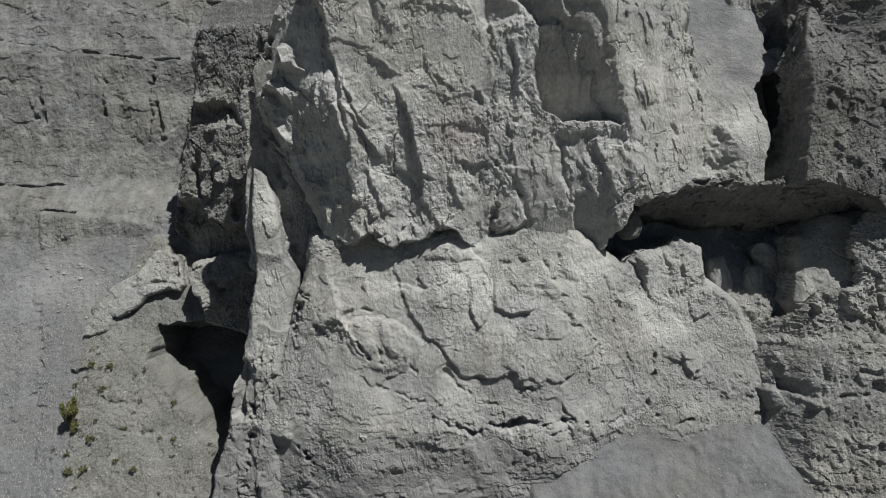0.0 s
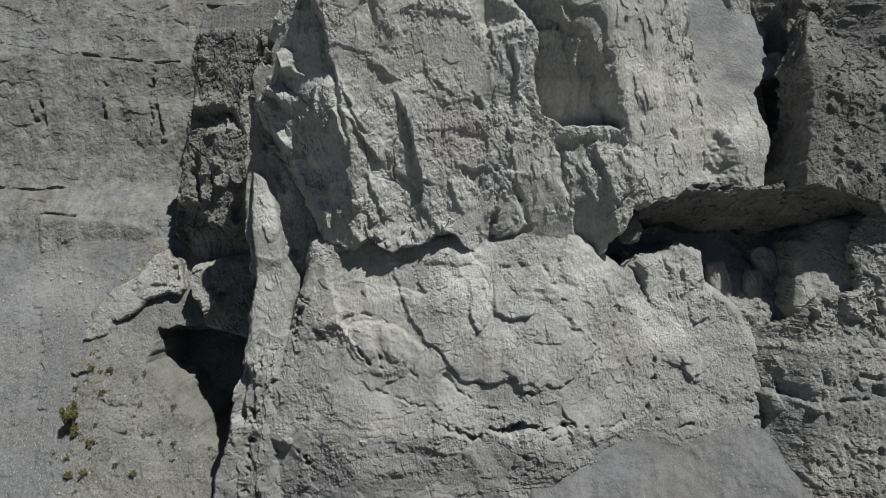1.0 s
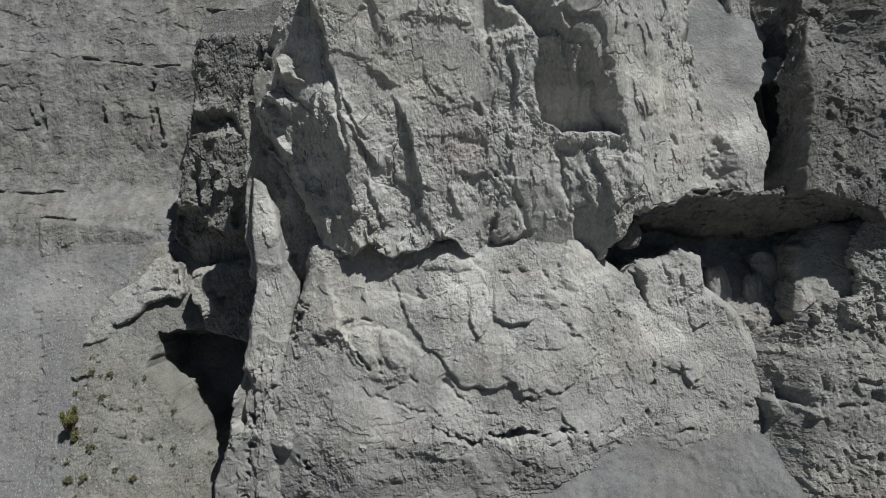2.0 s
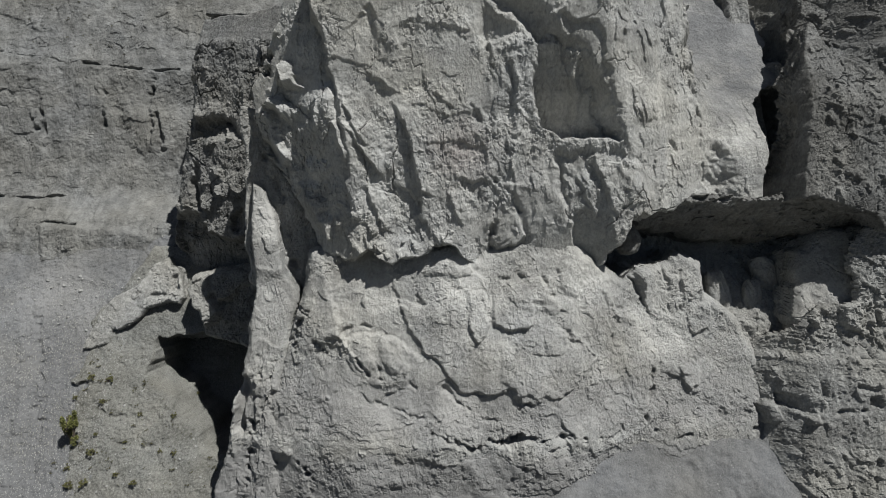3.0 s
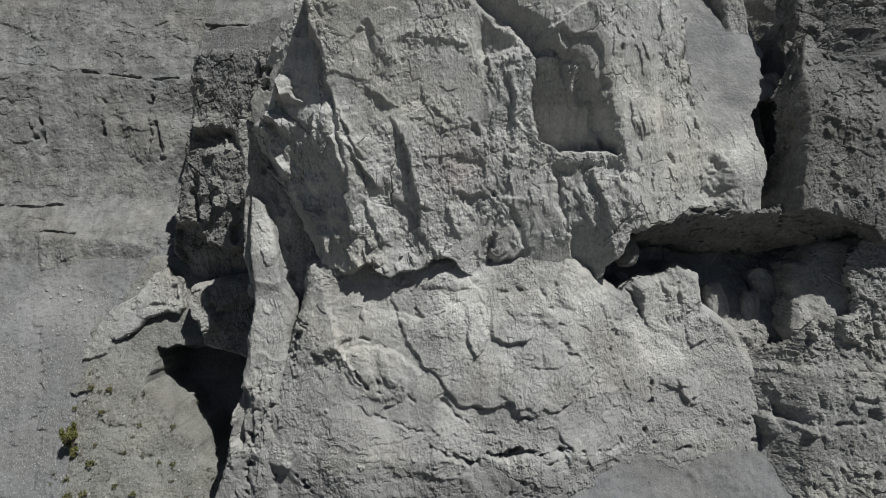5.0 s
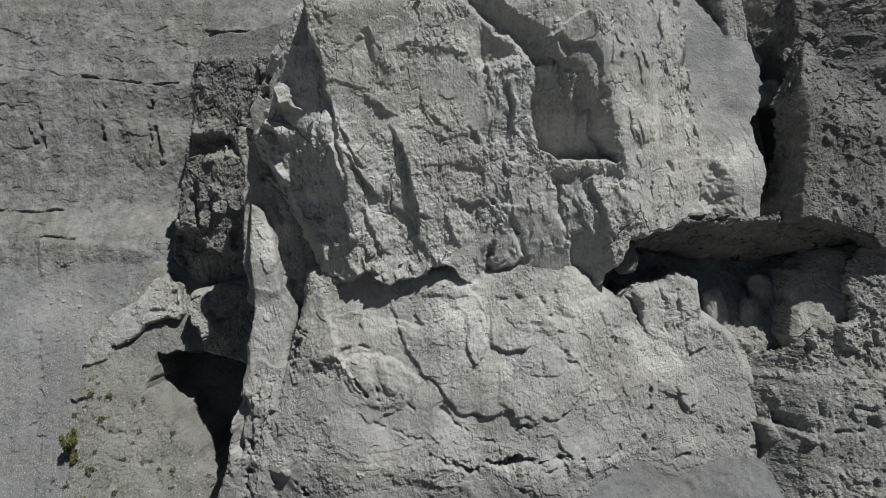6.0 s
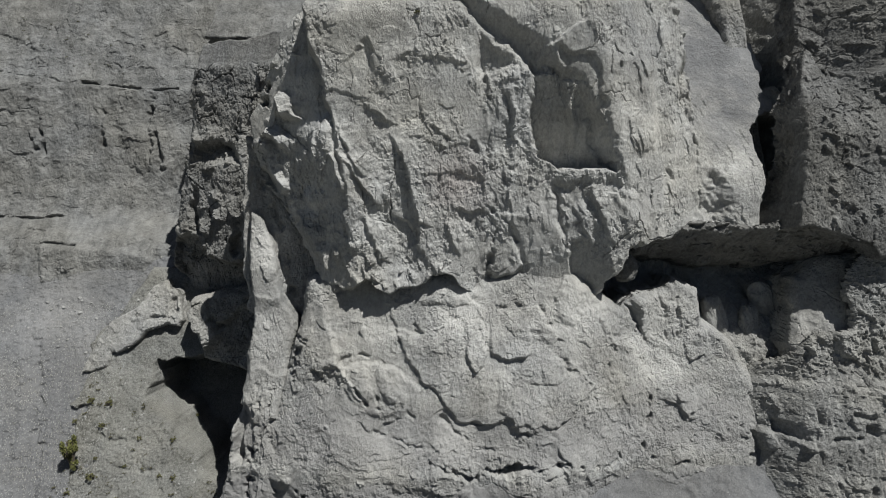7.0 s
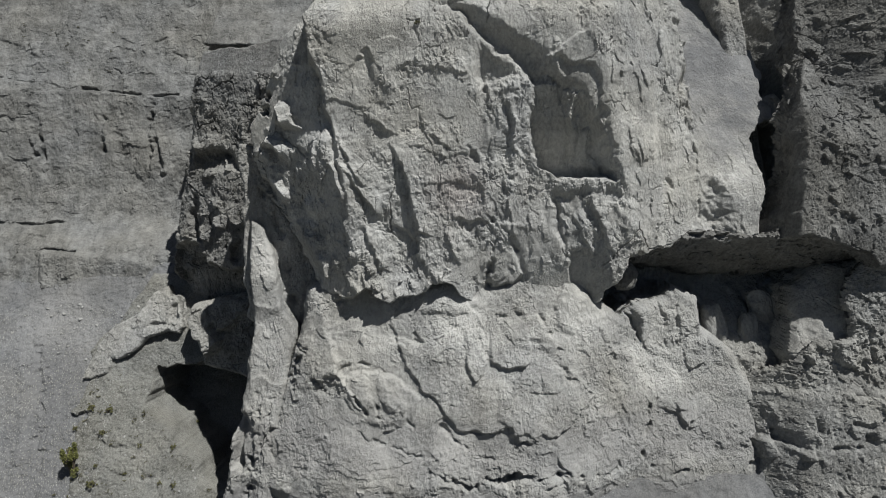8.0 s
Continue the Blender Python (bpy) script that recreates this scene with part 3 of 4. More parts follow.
    # the shaded flank to the left, stepped back from the front
    r.flake(-2.4, 0.2, (-12.7, 22.5), (-9.2, 22.5), (-9.1, 17.7), (-8.5, 16.3), (-8.0, 13.7), (-7.5, 12.4), (-7.3, 11.1), (-7.1, 8.8), (-6.7, 6.1), (-7.4, 5.3), (-8.9, 5.2), (-9.8, 6.1), (-10.9, 6.1), (-13.7, 8.8), (-15.1, 11.5), (-14.0, 16.3), turn=90)
    r.block(0.1, 0.9, (-10.8, 11.7), (-7.8, 12.3), (-6.8, 9.7), (-5.6, 5.7), (-7.2, 3.7), (-9.0, 3.9), (-10.6, 5.7), (-11.2, 8.1), lift=(-0.42, -0.22))
    r.chipped(0.6, 0.15, 2, 0.7, 1.6, where=ramp01(-np.hypot((x + 8.5) / 4.5, (u - 8) / 5), -1, -0.7))
    r.block(-0.8, 0.15, (-12.4, 14.6), (-11.9, 14.9), (-11.0, 14.6), (-10.3, 13.0), (-10.1, 12.6), (-11.1, 12.9), (-12.3, 13.4), lift=(0.12, 0.1))
    r.block(-0.7, 0.15, (-13.3, 11.9), (-12.9, 12.3), (-11.7, 12.0), (-11.0, 10.8), (-11.9, 10.7), (-12.6, 11.3), lift=(0.3, 0.2))
    r.rib(0.8, 0.14, (-7.7, 10.2), (-7.4, 8.8), (-7.2, 7.6))
    r.step(0.5, 1.8, (-9.3, 11.9), (-9.3, 10.0), (-8.9, 7.6))
    r.step(0.5, 1.6, (-10.7, 10.9), (-10.5, 8.8), (-9.6, 6.1))
    r.step(1.2, 1.6, (-12.1, 14.6), (-11.7, 13.4), (-11.4, 12.6))
    r.step(0.9, 1.2, (-12.9, 12.4), (-12.7, 11.5), (-11.2, 10.3))
    r.block(1.0, 0.4, (-14.3, 9.8), (-12.5, 8.7), (-10.7, 5.5), (-9.2, 2.2), (-9.7, 0.3), (-11.7, 2.4))
    r.rib(0.9, 0.42, (-13.6, 11.5), (-12.8, 9.8), (-12.0, 8.0))
    r.groove(2.0, 0.35, (-14.2, 10.5), (-13.6, 8.0), (-12.3, 6.3), (-11.1, 4.9))
    r.groove(2.0, 0.35, (-12.9, 15.9), (-13.3, 14.5))
    r.steps(60, (-16, 4, -8.5, 21), 0.17, 1.2, -70, 18, seed=6)
    # runs down the faces right of the arete
    r.step(0.5, 2.5, (16.9, 4.2), (16.9, 7.2), (16.7, 13.4))
    r.groove(0.4, 0.15, (20.3, 12.1), (20.5, 9.5), (21.1, 6.2))
    r.groove(0.25, 0.15, (19.1, 11.5), (19.3, 10.1))
    r.groove(0.25, 0.15, (21.9, 8.6), (22.4, 5.7))
    r.groove(0.4, 0.15, (16.6, 10.6), (17.7, 8.8))
    # the foot of the front breaks off in a rough edge
    r.steps(40, (-9.5, -0.5, 1, 3), 0.3, 0.9, -75, 20, seed=7)
    r.d = r.d - 0.9 * ramp01(-np.hypot((x + 4.8) / 4.4, (u - 0.2) / 3.0), -1, 0)


tagged(rock_mass("upper_buttress", LIMESTONE, [(8.1, 25.6), (4.4, 25.1), (-0.8, 24.5), (-5.2, 24.0), (-8.1, 22.2), (-9.6, 20.7), (-11.1, 19.4), (-12.5, 17.5), (-13.3, 15.2), (-14.0, 13.4), (-14.3, 11.5), (-13.5, 8.8), (-11.9, 6.1), (-10.9, 4.4), (-9.9, 1.6), (-8.6, 0.5), (-6.8, 0.6), (-5.5, 1.2), (-3.8, 0.5), (-1.5, 0.6), (-0.7, 1.4), (1.2, 1.2), (2.9, 0.0), (5.5, -0.4), (8.0, 0.2), (10.1, -0.3), (11.8, -0.3), (13.3, 1.6), (14.0, 3.8),
    (14.9, 4.2), (18.0, 4.1), (18.4, 4.6), (20.2, 5.1), (22.4, 4.8), (25.1, 5.1), (25.5, 8.2), (26.0, 11.0), (25.7, 13.2), (28.5, 15.3), (28.3, 18.5), (28.9, 22.4), (26.7, 23.9), (27.2, 27.6), (24.4, 31.7)], tower, step=0.062, back=3, seed=31, roll=0.15, roll_depth=0.12, ragged=0.5),
    "broad grey limestone buttress with a shaded recess", "cliff", kind="structure")


# ---- the lower dome ----
def dome(r):
    x, u = r.x, r.u
    centre = r.plane(45.9, 0, -1.5, 0, 0.21)
    right = smin(r.plane(45.5, 10.5, -2, 0.52, 0.08), r.plane(48.6, 15.6, -4, 0.12, 0.17), 0.8)
    left = r.plane(45.2, -9, -7, -0.35, 0.15)
    r.d = smax(smax(centre, left, 0.6), right, 0.8)
    low = ramp01(-u, 10.0, 12.0)
    r.d = r.d + 0.26 * np.clip(-13.0 - u, 0, 20)
    r.broken(2.8, 0.65, 1.0)
    r.broken(1.1, 0.12, 1.2, where=r.worn)
    r.broken(0.6, 0.05, 1.1, where=r.worn)
    r.chipped(0.36, 0.06, 2, 0.7, 1.2, where=r.worn)
    r.cracks(3.0, 0.12, 1.0, 0.012, -0.05)
    r.pocks(0.45, 0.05, 0.12, where=r.worn)
    r.ledges(0.9, 0.08, 3, 1.2, where=low)
    r.broken(0.8, 0.07, 0.7, where=low)
    r.cracks(0.9, 0.1, 0.4, 0.03, 0.0, where=low)
    r.pocks(1.1, 0.04, 0.2)
    # the raised plate across the middle and its undercut
    r.flake(0.35, 0.1, (-3.9, -0.8), (-3.4, -2.3), (-2.6, -4.7), (-0.9, -6.8), (0.4, -8.3), (1.4, -9.0), (3.3, -9.4), (4.9, -9.2), (5.9, -10.2), (7.6, -9.8), (9.2, -9.4), (11.9, -6.9), (9.2, -4.7), (3.0, 0.3), turn=-110)
    r.groove(0.4, 0.1, (-3.9, -0.6), (-3.4, -2.7), (-2.5, -4.9), (-0.7, -7.0), (0.8, -8.7), (3.2, -9.4), (4.9, -9.2), (5.9, -10.2), (7.6, -9.8), (9.2, -9.4))
    r.flake(0.3, 0.15, (4.2, -4.8), (7.3, -4.7), (7.6, -7.2), (6.9, -9.7), (5.1, -9.6), (4.3, -8.3), turn=-90)
    r.flake(0.35, 0.12, (-7.6, -5.1), (-5.9, -5.1), (-3.8, -5.4), (-1.3, -6.8), (-2.5, -9.1), (-5.0, -8.7), (-6.7, -7.6), turn=90)
    r.bump(0.35, *(-6.1, -6.3), 0.75, 1.5, 25)
    r.bump(0.35, *(-3.9, -6.4), 0.8, 1.4, 30)
    r.groove(0.7, 0.16, (-6.3, -6.8), (-5.6, -7.8))
    r.groove(0.7, 0.16, (-4.9, -7.0), (-4.5, -8.3))
    r.groove(0.4, 0.14, (-2.5, -8.3), (-2.1, -8.9))
    r.groove(0.5, 0.14, (-7.6, -4.9), (-6.4, -4.3), (-4.2, -5.3))
    # cracks
    r.groove(0.6, 0.14, (-2.0, -1.0), (-1.7, -2.9), (-0.0, -2.7), (1.4, -1.8))
    r.groove(0.5, 0.13, (9.2, -4.5), (9.8, -5.7), (11.4, -6.9))
    r.groove(0.9, 0.2, (14.3, -0.4), (15.3, -2.0), (16.4, -3.8))
    r.groove(0.8, 0.17, (16.5, -8.5), (16.2, -10.8), (15.7, -12.2))
    r.groove(0.8, 0.17, (15.7, -12.4), (16.8, -13.4), (20.1, -13.5))
    r.groove(0.4, 0.15, (19.0, -0.7), (19.3, -3.9))
    r.groove(0.4, 0.15, (17.8, -0.3), (18.1, -3.9))
    r.groove(1.3, 0.3, (4.4, -13.0), (5.3, -12.5))
    r.groove(0.9, 0.17, (-0.4, -12.1), (2.0, -13.2), (4.4, -12.8), (6.0, -12.4), (8.9, -12.5), (11.8, -12.9), (13.7, -12.8))
    r.groove(0.5, 0.15, (5.4, -13.5), (5.8, -14.5))
    r.groove(0.5, 0.13, (7.0, -13.2), (8.8, -13.3))
    r.groove(1.2, 0.3, (-7.6, -10.5))
    r.groove(1.3, 0.3, (-10.7, -3.5), (-11.1, -6.4))
    r.groove(0.8, 0.25, (-9.6, -6.0), (-8.4, -7.0))
    r.groove(1.0, 0.3, (-10.4, -14.9), (-9.6, -15.6))
    r.groove(0.5, 0.15, (-0.0, -9.1), (2.0, -10.5), (4.8, -11.7))
    r.groove(0.4, 0.15, (-5.0, -9.9), (-1.7, -10.9))
    r.groove(0.5, 0.15, (7.6, -1.0), (8.2, -2.3))
    r.groove(0.4, 0.14, (4.2, -1.2), (6.4, -1.0))
    r.steps(30, (-11, -10, 14, 1), 0.06, 1.4, -35, 25, seed=1)
    r.steps(30, (12, -12, 24, 0), 0.06, 1.3, -60, 25, seed=2)
    r.steps(110, (-11, -18, 13, -10.5), 0.1, 0.9, -5, 12, seed=3)
    r.steps(60, (-11, -18, 13, -10.5), 0.09, 0.6, -85, 12, seed=4)
    # rounded lumps that jut out towards their lower edge
    r.flake(0.5, 0.12, (2.0, -2.7), (2.3, -2.1), (2.8, -1.8), (3.4, -2.0), (3.6, -3.3), (3.5, -5.0), (2.8, -5.7), (2.3, -5.1), turn=-105)
    r.flake(0.5, 0.14, (3.7, -2.1), (4.4, -1.5), (5.9, -1.5), (6.9, -2.5), (7.0, -3.7), (6.7, -4.5), (5.1, -4.8), (4.2, -4.4), (3.8, -3.3), turn=-85)
    r.flake(0.4, 0.12, (20.0, -3.2), (20.6, -2.7), (21.4, -3.0), (21.8, -4.0), (21.5, -5.1), (20.4, -5.4), (19.8, -4.5), turn=-80)
    r.flake(0.35, 0.1, (18.7, -7.4), (19.5, -6.9), (20.4, -8.1), (20.3, -9.3), (19.5, -9.7), (18.9, -8.9), turn=-115)
    # weathered blocks near the crest
    r.bump(0.3, *(0.8, -0.1), 2.2, 0.9, 12)
    r.bump(0.2, *(9.8, -1.0), 1.0, 1.3)
    r.bump(0.25, *(13.2, -2.4), 0.8, 0.9)
    r.flake(0.8, 0.2, (15.4, -0.3), (19.3, 1.0), (21.4, 0.2), (21.7, -3.9), (19.0, -5.2), (16.1, -3.8), turn=90)
    r.flake(0.6, 0.25, (-10.2, 0.9), (-8.9, 0.3), (-7.6, -5.1), (-9.2, -6.0), (-10.8, -3.5), turn=0)
    r.groove(0.9, 0.2, (23.6, -10.2), (25.0, -11.4), (25.7, -11.6))
    r.groove(1.0, 0.3, (25.1, -13.2), (25.9, -12.8))
    r.groove(0.8, 0.15, (25.9, -7.6), (25.9, -11.2), (25.8, -14.7))


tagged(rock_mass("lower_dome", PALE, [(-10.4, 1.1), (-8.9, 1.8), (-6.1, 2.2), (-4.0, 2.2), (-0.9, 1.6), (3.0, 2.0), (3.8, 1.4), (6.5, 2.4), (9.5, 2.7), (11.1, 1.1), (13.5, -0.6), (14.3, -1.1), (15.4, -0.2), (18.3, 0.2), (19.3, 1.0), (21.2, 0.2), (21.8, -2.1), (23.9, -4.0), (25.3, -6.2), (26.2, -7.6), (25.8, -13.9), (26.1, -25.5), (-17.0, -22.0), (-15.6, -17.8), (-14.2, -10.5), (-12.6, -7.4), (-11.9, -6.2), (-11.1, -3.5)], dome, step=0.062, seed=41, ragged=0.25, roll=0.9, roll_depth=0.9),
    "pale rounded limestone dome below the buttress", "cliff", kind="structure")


def nodule(label, *rows, seed, name="weathered_lump", group="lumps on the dome", material=None):
    """A rounded lump weathered out of the rock: centre x, u, depth, half width, half height, half thickness, turn."""
    x0, u0, d0, rx, ru, rd, turn = rows
    bm = bmesh.new()
    bmesh.ops.create_icosphere(bm, subdivisions=5, radius=1.0)
    p = np.array([v.co for v in bm.verts])
    faces = np.array([[v.index for v in f.verts] for f in bm.faces])
    bm.free()
    k = 1 + 0.2 * fbm(p[:, 0] * 2 + p[:, 1], p[:, 2] * 2 - p[:, 1], 1.3, 6, seed, 0.6) + 0.3 * facets(p[:, 0] + 5 + 0.4 * p[:, 1], p[:, 2], 0.7, seed, 1.0) + 0.12 * facets(p[:, 0] + 0.4 * p[:, 1], p[:, 2], 0.25, seed, 1.0)
    p = np.sign(p) * np.abs(p) ** 0.84 * k[:, None]
    c, s = math.cos(radians(turn)), math.sin(radians(turn))
    x, u = rx * (p[:, 0] * c - p[:, 2] * s), 0
    x = x0 + rx * p[:, 0] * c - ru * p[:, 2] * s
    u = u0 + rx * p[:, 0] * s + ru * p[:, 2] * c
    ob = add_mesh(name, to_world(x, u, d0 + rd * p[:, 1]), faces, material or PALE)
    return tagged(ob, label, "rock", group=group)


# Shares the ceiling's dark rock, so part of its shade is in the colour.
nodule("boulder wedged under the overhang beside the hollow, toned dark for the shade", *(14.9, 1.9), 48.9, 1.0, 1.1, 0.8, 20, seed=9, name="boulder", group="", material=CRAGGY)


# ---- the left rib ----
def rib(r):
    """A ragged column: a pale face to the sun, a steep shaded flank, and a splintered foot that joins the dome."""
    face = r.plane(47.0, -13, 0, 0.12, 0.03)
    spine = -14.6 + 0.25 * fbm(r.x * 0, r.u, 2.5, 3, 8)
    flank = face + 1.5 * np.clip(spine - r.x, 0, 3) * ramp01(r.u, -9, -5.5)
    r.d = smax(flank, r.plane(46.9, -12.2, 0, 0.7, 0), 0.2)
    lower = ramp01(-r.u, 5.0, 8.5)
    r.d = r.d - 1.0 * lower * ramp01(r.x, -15.5, -12.5)
    r.broken(1.7, 0.25, 2.4)
    r.broken(0.8, 0.10, 2.2, where=0.6 + lower)
    r.broken(0.4, 0.06, 1.8, where=0.5 + lower)
    r.chipped(0.34, 0.06, 2, 0.7, 1.8, where=r.worn)
    r.cracks(1.4, 0.25, 2.6, 0.03, 0.1, where=0.3 + 0.7 * lower)
    r.cracks(0.6, 0.14, 2.4, 0.05, 0.05, where=0.2 + 0.8 * lower)
    r.steps(60, (-18, -18, -11, -6), 0.2, 1.5, -84, 10, seed=1)
    r.steps(14, (-14.5, -6, -12, 6), 0.14, 1.0, -70, 20, seed=2)
    r.step(0.35, 1.2, (-12.2, 0.0), (-13.3, -0.3), (-14.4, 0.0))
    r.step(0.3, 1.0, (-11.9, -6.5), (-13.3, -5.9), (-14.5, -5.6))
    r.groove(0.8, 0.2, (-12.6, -9.6), (-12.4, -12.2), (-12.2, -15.3))
    r.groove(1.2, 0.3, (-14.4, -12.2), (-14.7, -15.3), (-15.0, -17.9))
    r.groove(0.7, 0.2, (-14.0, -6.5), (-13.8, -9.6), (-13.5, -12.2))
    r.block(0.9, 0.2, (-15.7, -9.1), (-15.0, -8.7), (-14.8, -9.6), (-15.2, -12.2), (-15.5, -13.1), (-15.9, -12.2))


tagged(rock_mass("rock_rib", PALE, [(-14.7, 6.3), (-13.7, 5.8), (-13.2, 4.6), (-12.9, 3.0), (-12.7, 1.7), (-12.5, 0.6), (-12.2, -0.5), (-11.4, -1.9), (-11.3, -2.8), (-11.7, -4.5), (-11.9, -7.0), (-12.1, -8.7), (-12.2, -10.9), (-12.1, -15.3), (-11.1, -19.2), (-9.8, -26.6), (-19.9, -26.6), (-17.9, -19.3), (-17.3, -16.5), (-16.7, -15.2), (-16.3, -13.1), (-15.9, -10.5), (-15.5, -8.7), (-15.3, -7.0), (-15.2, -5.2), (-14.7, -3.9), (-14.6, -2.6), (-14.6, -1.3), (-14.7, 0.0), (-14.8, 1.8), (-14.8, 4.0)], rib, seed=51, back=9, step=0.07, roll=0.3, roll_depth=0.4, ragged=0.2),
    "narrow upright limestone rib with a pale smooth head", "rock rib", kind="structure")


def gap_rock(r):
    """Rock in the shade of the arete, behind the head of the rib."""
    r.d = r.plane(48.3, -13, 5, 0.25, -0.1)
    r.broken(1.5, 0.4, 2.2)
    r.broken(0.7, 0.16, 1.8)
    r.chipped(0.4, 0.14, 2, 0.6, 1.5)
    r.groove(0.8, 0.25, (-14.1, 8.5), (-12.5, 5.0), (-11.8, 0.0))


tagged(rock_mass("gap_rock", PALE, [(-15.7, 12.4), (-14.1, 12.1), (-10.0, 6.3), (-9.1, 1.8), (-9.6, -3.5), (-11.8, -3.5), (-14.1, -2.6), (-15.4, -1.3), (-15.6, 1.8), (-15.4, 6.3)], gap_rock, seed=57, back=6, step=0.09, roll=0.3, roll_depth=0.4, ragged=0.2),
    "shaded limestone wall in the gap beside the rib", "cliff", kind="structure")


# ---- the spire ----
def spire(r):
    """A craggy spire: a smooth ledge on top, a broken front, an alcove, and an undercut foot in shade."""
    r.d = smax(r.plane(55.6, -20, 10, -0.3, -0.12), r.plane(56.0, -23.2, 10, -0.8, -0.1), 0.4)
    plain = ramp01(r.u + 0.5 * fbm(r.x, r.u, 2, 3, 5), 19.4, 20.2)
    crag = 1 - 0.95 * plain
    r.d = r.d + plain * (0.3 + 0.25 * (r.u - 20))
    r.broken(2.4, 0.5, 1.8, where=crag)
    r.broken(1.1, 0.24, 1.7, where=crag)
    r.broken(0.55, 0.13, 1.5, where=crag)
    r.chipped(0.4, 0.13, 2, 0.7, 1.4, where=crag)
    r.cracks(2.0, 0.4, 1.6, 0.02, 0.1, where=crag)
    r.cracks(0.8, 0.2, 1.6, 0.035, 0.1, where=crag)
    r.steps(60, (-28, 2, -15, 19), 0.4, 1.5, -72, 20, seed=1)
    r.steps(40, (-28, 2, -15, 19), 0.3, 1.1, -5, 18, seed=2)
    r.block(0.5, 0.2, (-23.9, 12.2), (-23.6, 14.5), (-23.2, 16.8), (-22.4, 17.3), (-22.3, 16.0), (-22.7, 14.2), (-23.0, 12.2), lift=(-0.9, 0.0))
    r.flake(-1.2, 0.3, (-22.5, 12.8), (-21.6, 13.2), (-19.8, 12.9), (-18.8, 12.6), (-18.4, 11.1), (-20.8, 11.2), (-22.6, 11.0), turn=80)
    r.flake(0.6, 0.15, (-22.6, 12.9), (-22.5, 14.1), (-21.2, 14.6), (-19.8, 14.7), (-19.7, 13.1), (-21.3, 13.3), turn=-90)
    r.block(0.8, 0.25, (-23.2, 9.1), (-22.7, 9.2), (-22.6, 4.9), (-23.3, 5.2), lift=(-0.6, 0.0))
    r.block(0.7, 0.2, (-19.2, 4.2), (-18.3, 4.6), (-18.1, 3.6), (-18.5, 2.5), (-19.2, 2.9), lift=(-0.8, 0.0))
    r.block(2.2, 0.25, (-25.8, 4.1), (-24.9, 4.6), (-23.2, 4.6), (-22.4, 2.8), (-20.0, 2.0), (-17.5, 2.0), (-17.5, -3.0), (-26.0, -3.0), lift=(0.0, -0.3))
    r.ledges(0.55, 0.3, 4, 0.6, where=ramp01(-np.hypot((r.x + 19.7) / 2.2, (r.u - 1.4) / 1.6), -1, -0.6))


tagged(rock_mass("rock_spire", SPIRE, [(-21.7, 22.3), (-19.8, 22.2), (-17.1, 22.5), (-12.6, 22.7), (-12.6, -2.0), (-17.7, -2.0), (-19.8, -1.6), (-22.9, -1.3), (-25.5, -0.9), (-25.8, 0.7), (-26.0, 2.3), (-25.9, 4.1), (-25.4, 5.7), (-24.8, 7.8), (-24.3, 10.1), (-23.8, 12.4), (-23.6, 13.4), (-23.5, 15.0), (-23.2, 17.1), (-22.9, 18.6), (-22.3, 20.7)], spire, seed=61, back=1.6, step=0.08, roll=0.3, roll_depth=0.4, ragged=0.3),
    "dark rough limestone spire with a flat undercut top", "rock spire", kind="structure")


# ---- outcrops below the spire ----
def outcrop(r):
    """A smooth sloping rock with a thin dark undercut along its lower edge."""
    r.d = r.plane(58.3, -28, -4.0, -0.10, 0.42)
    r.broken(2.2, 0.3, 0.9)
    r.broken(0.9, 0.12, 1.0)
    r.chipped(0.4, 0.1, 3, 0.6, 1.0, where=r.worn)
    r.cracks(1.4, 0.2, 1.0, 0.03, 0.05)
    r.steps(24, (-33, -7, -24, 1), 0.14, 1.1, -60, 30, seed=1)
    r.groove(1.0, 0.3, (-33.1, -6.0), (-32.4, -5.8), (-31.4, -6.4))
    r.groove(0.5, 0.2, (-27.9, -3.2), (-26.6, -2.9), (-25.5, -3.4))
    r.block(0.5, 0.2, (-26.4, -1.6), (-25.7, -1.4), (-25.2, -2.8), (-26.2, -3.0))


tagged(rock_mass("rock_outcrop", WEATHERED, [(-33.8, -8.2), (-33.6, -6.9), (-32.9, -5.1), (-31.8, -3.5), (-29.7, -2.2), (-28.4, -0.3), (-27.1, 0.7), (-26.6, -0.4), (-25.8, -0.6), (-25.2, -2.1), (-24.7, -3.4), (-25.2, -4.1), (-26.3, -3.7), (-28.3, -4.5), (-28.9, -5.4), (-30.2, -6.5), (-31.3, -6.8), (-31.6, -7.6), (-32.9, -8.3)], outcrop, seed=65, back=5, step=0.08, roll=0.3, roll_depth=0.5, ragged=0.25),
    "low pale limestone outcrop with an undercut edge", "rock outcrop")


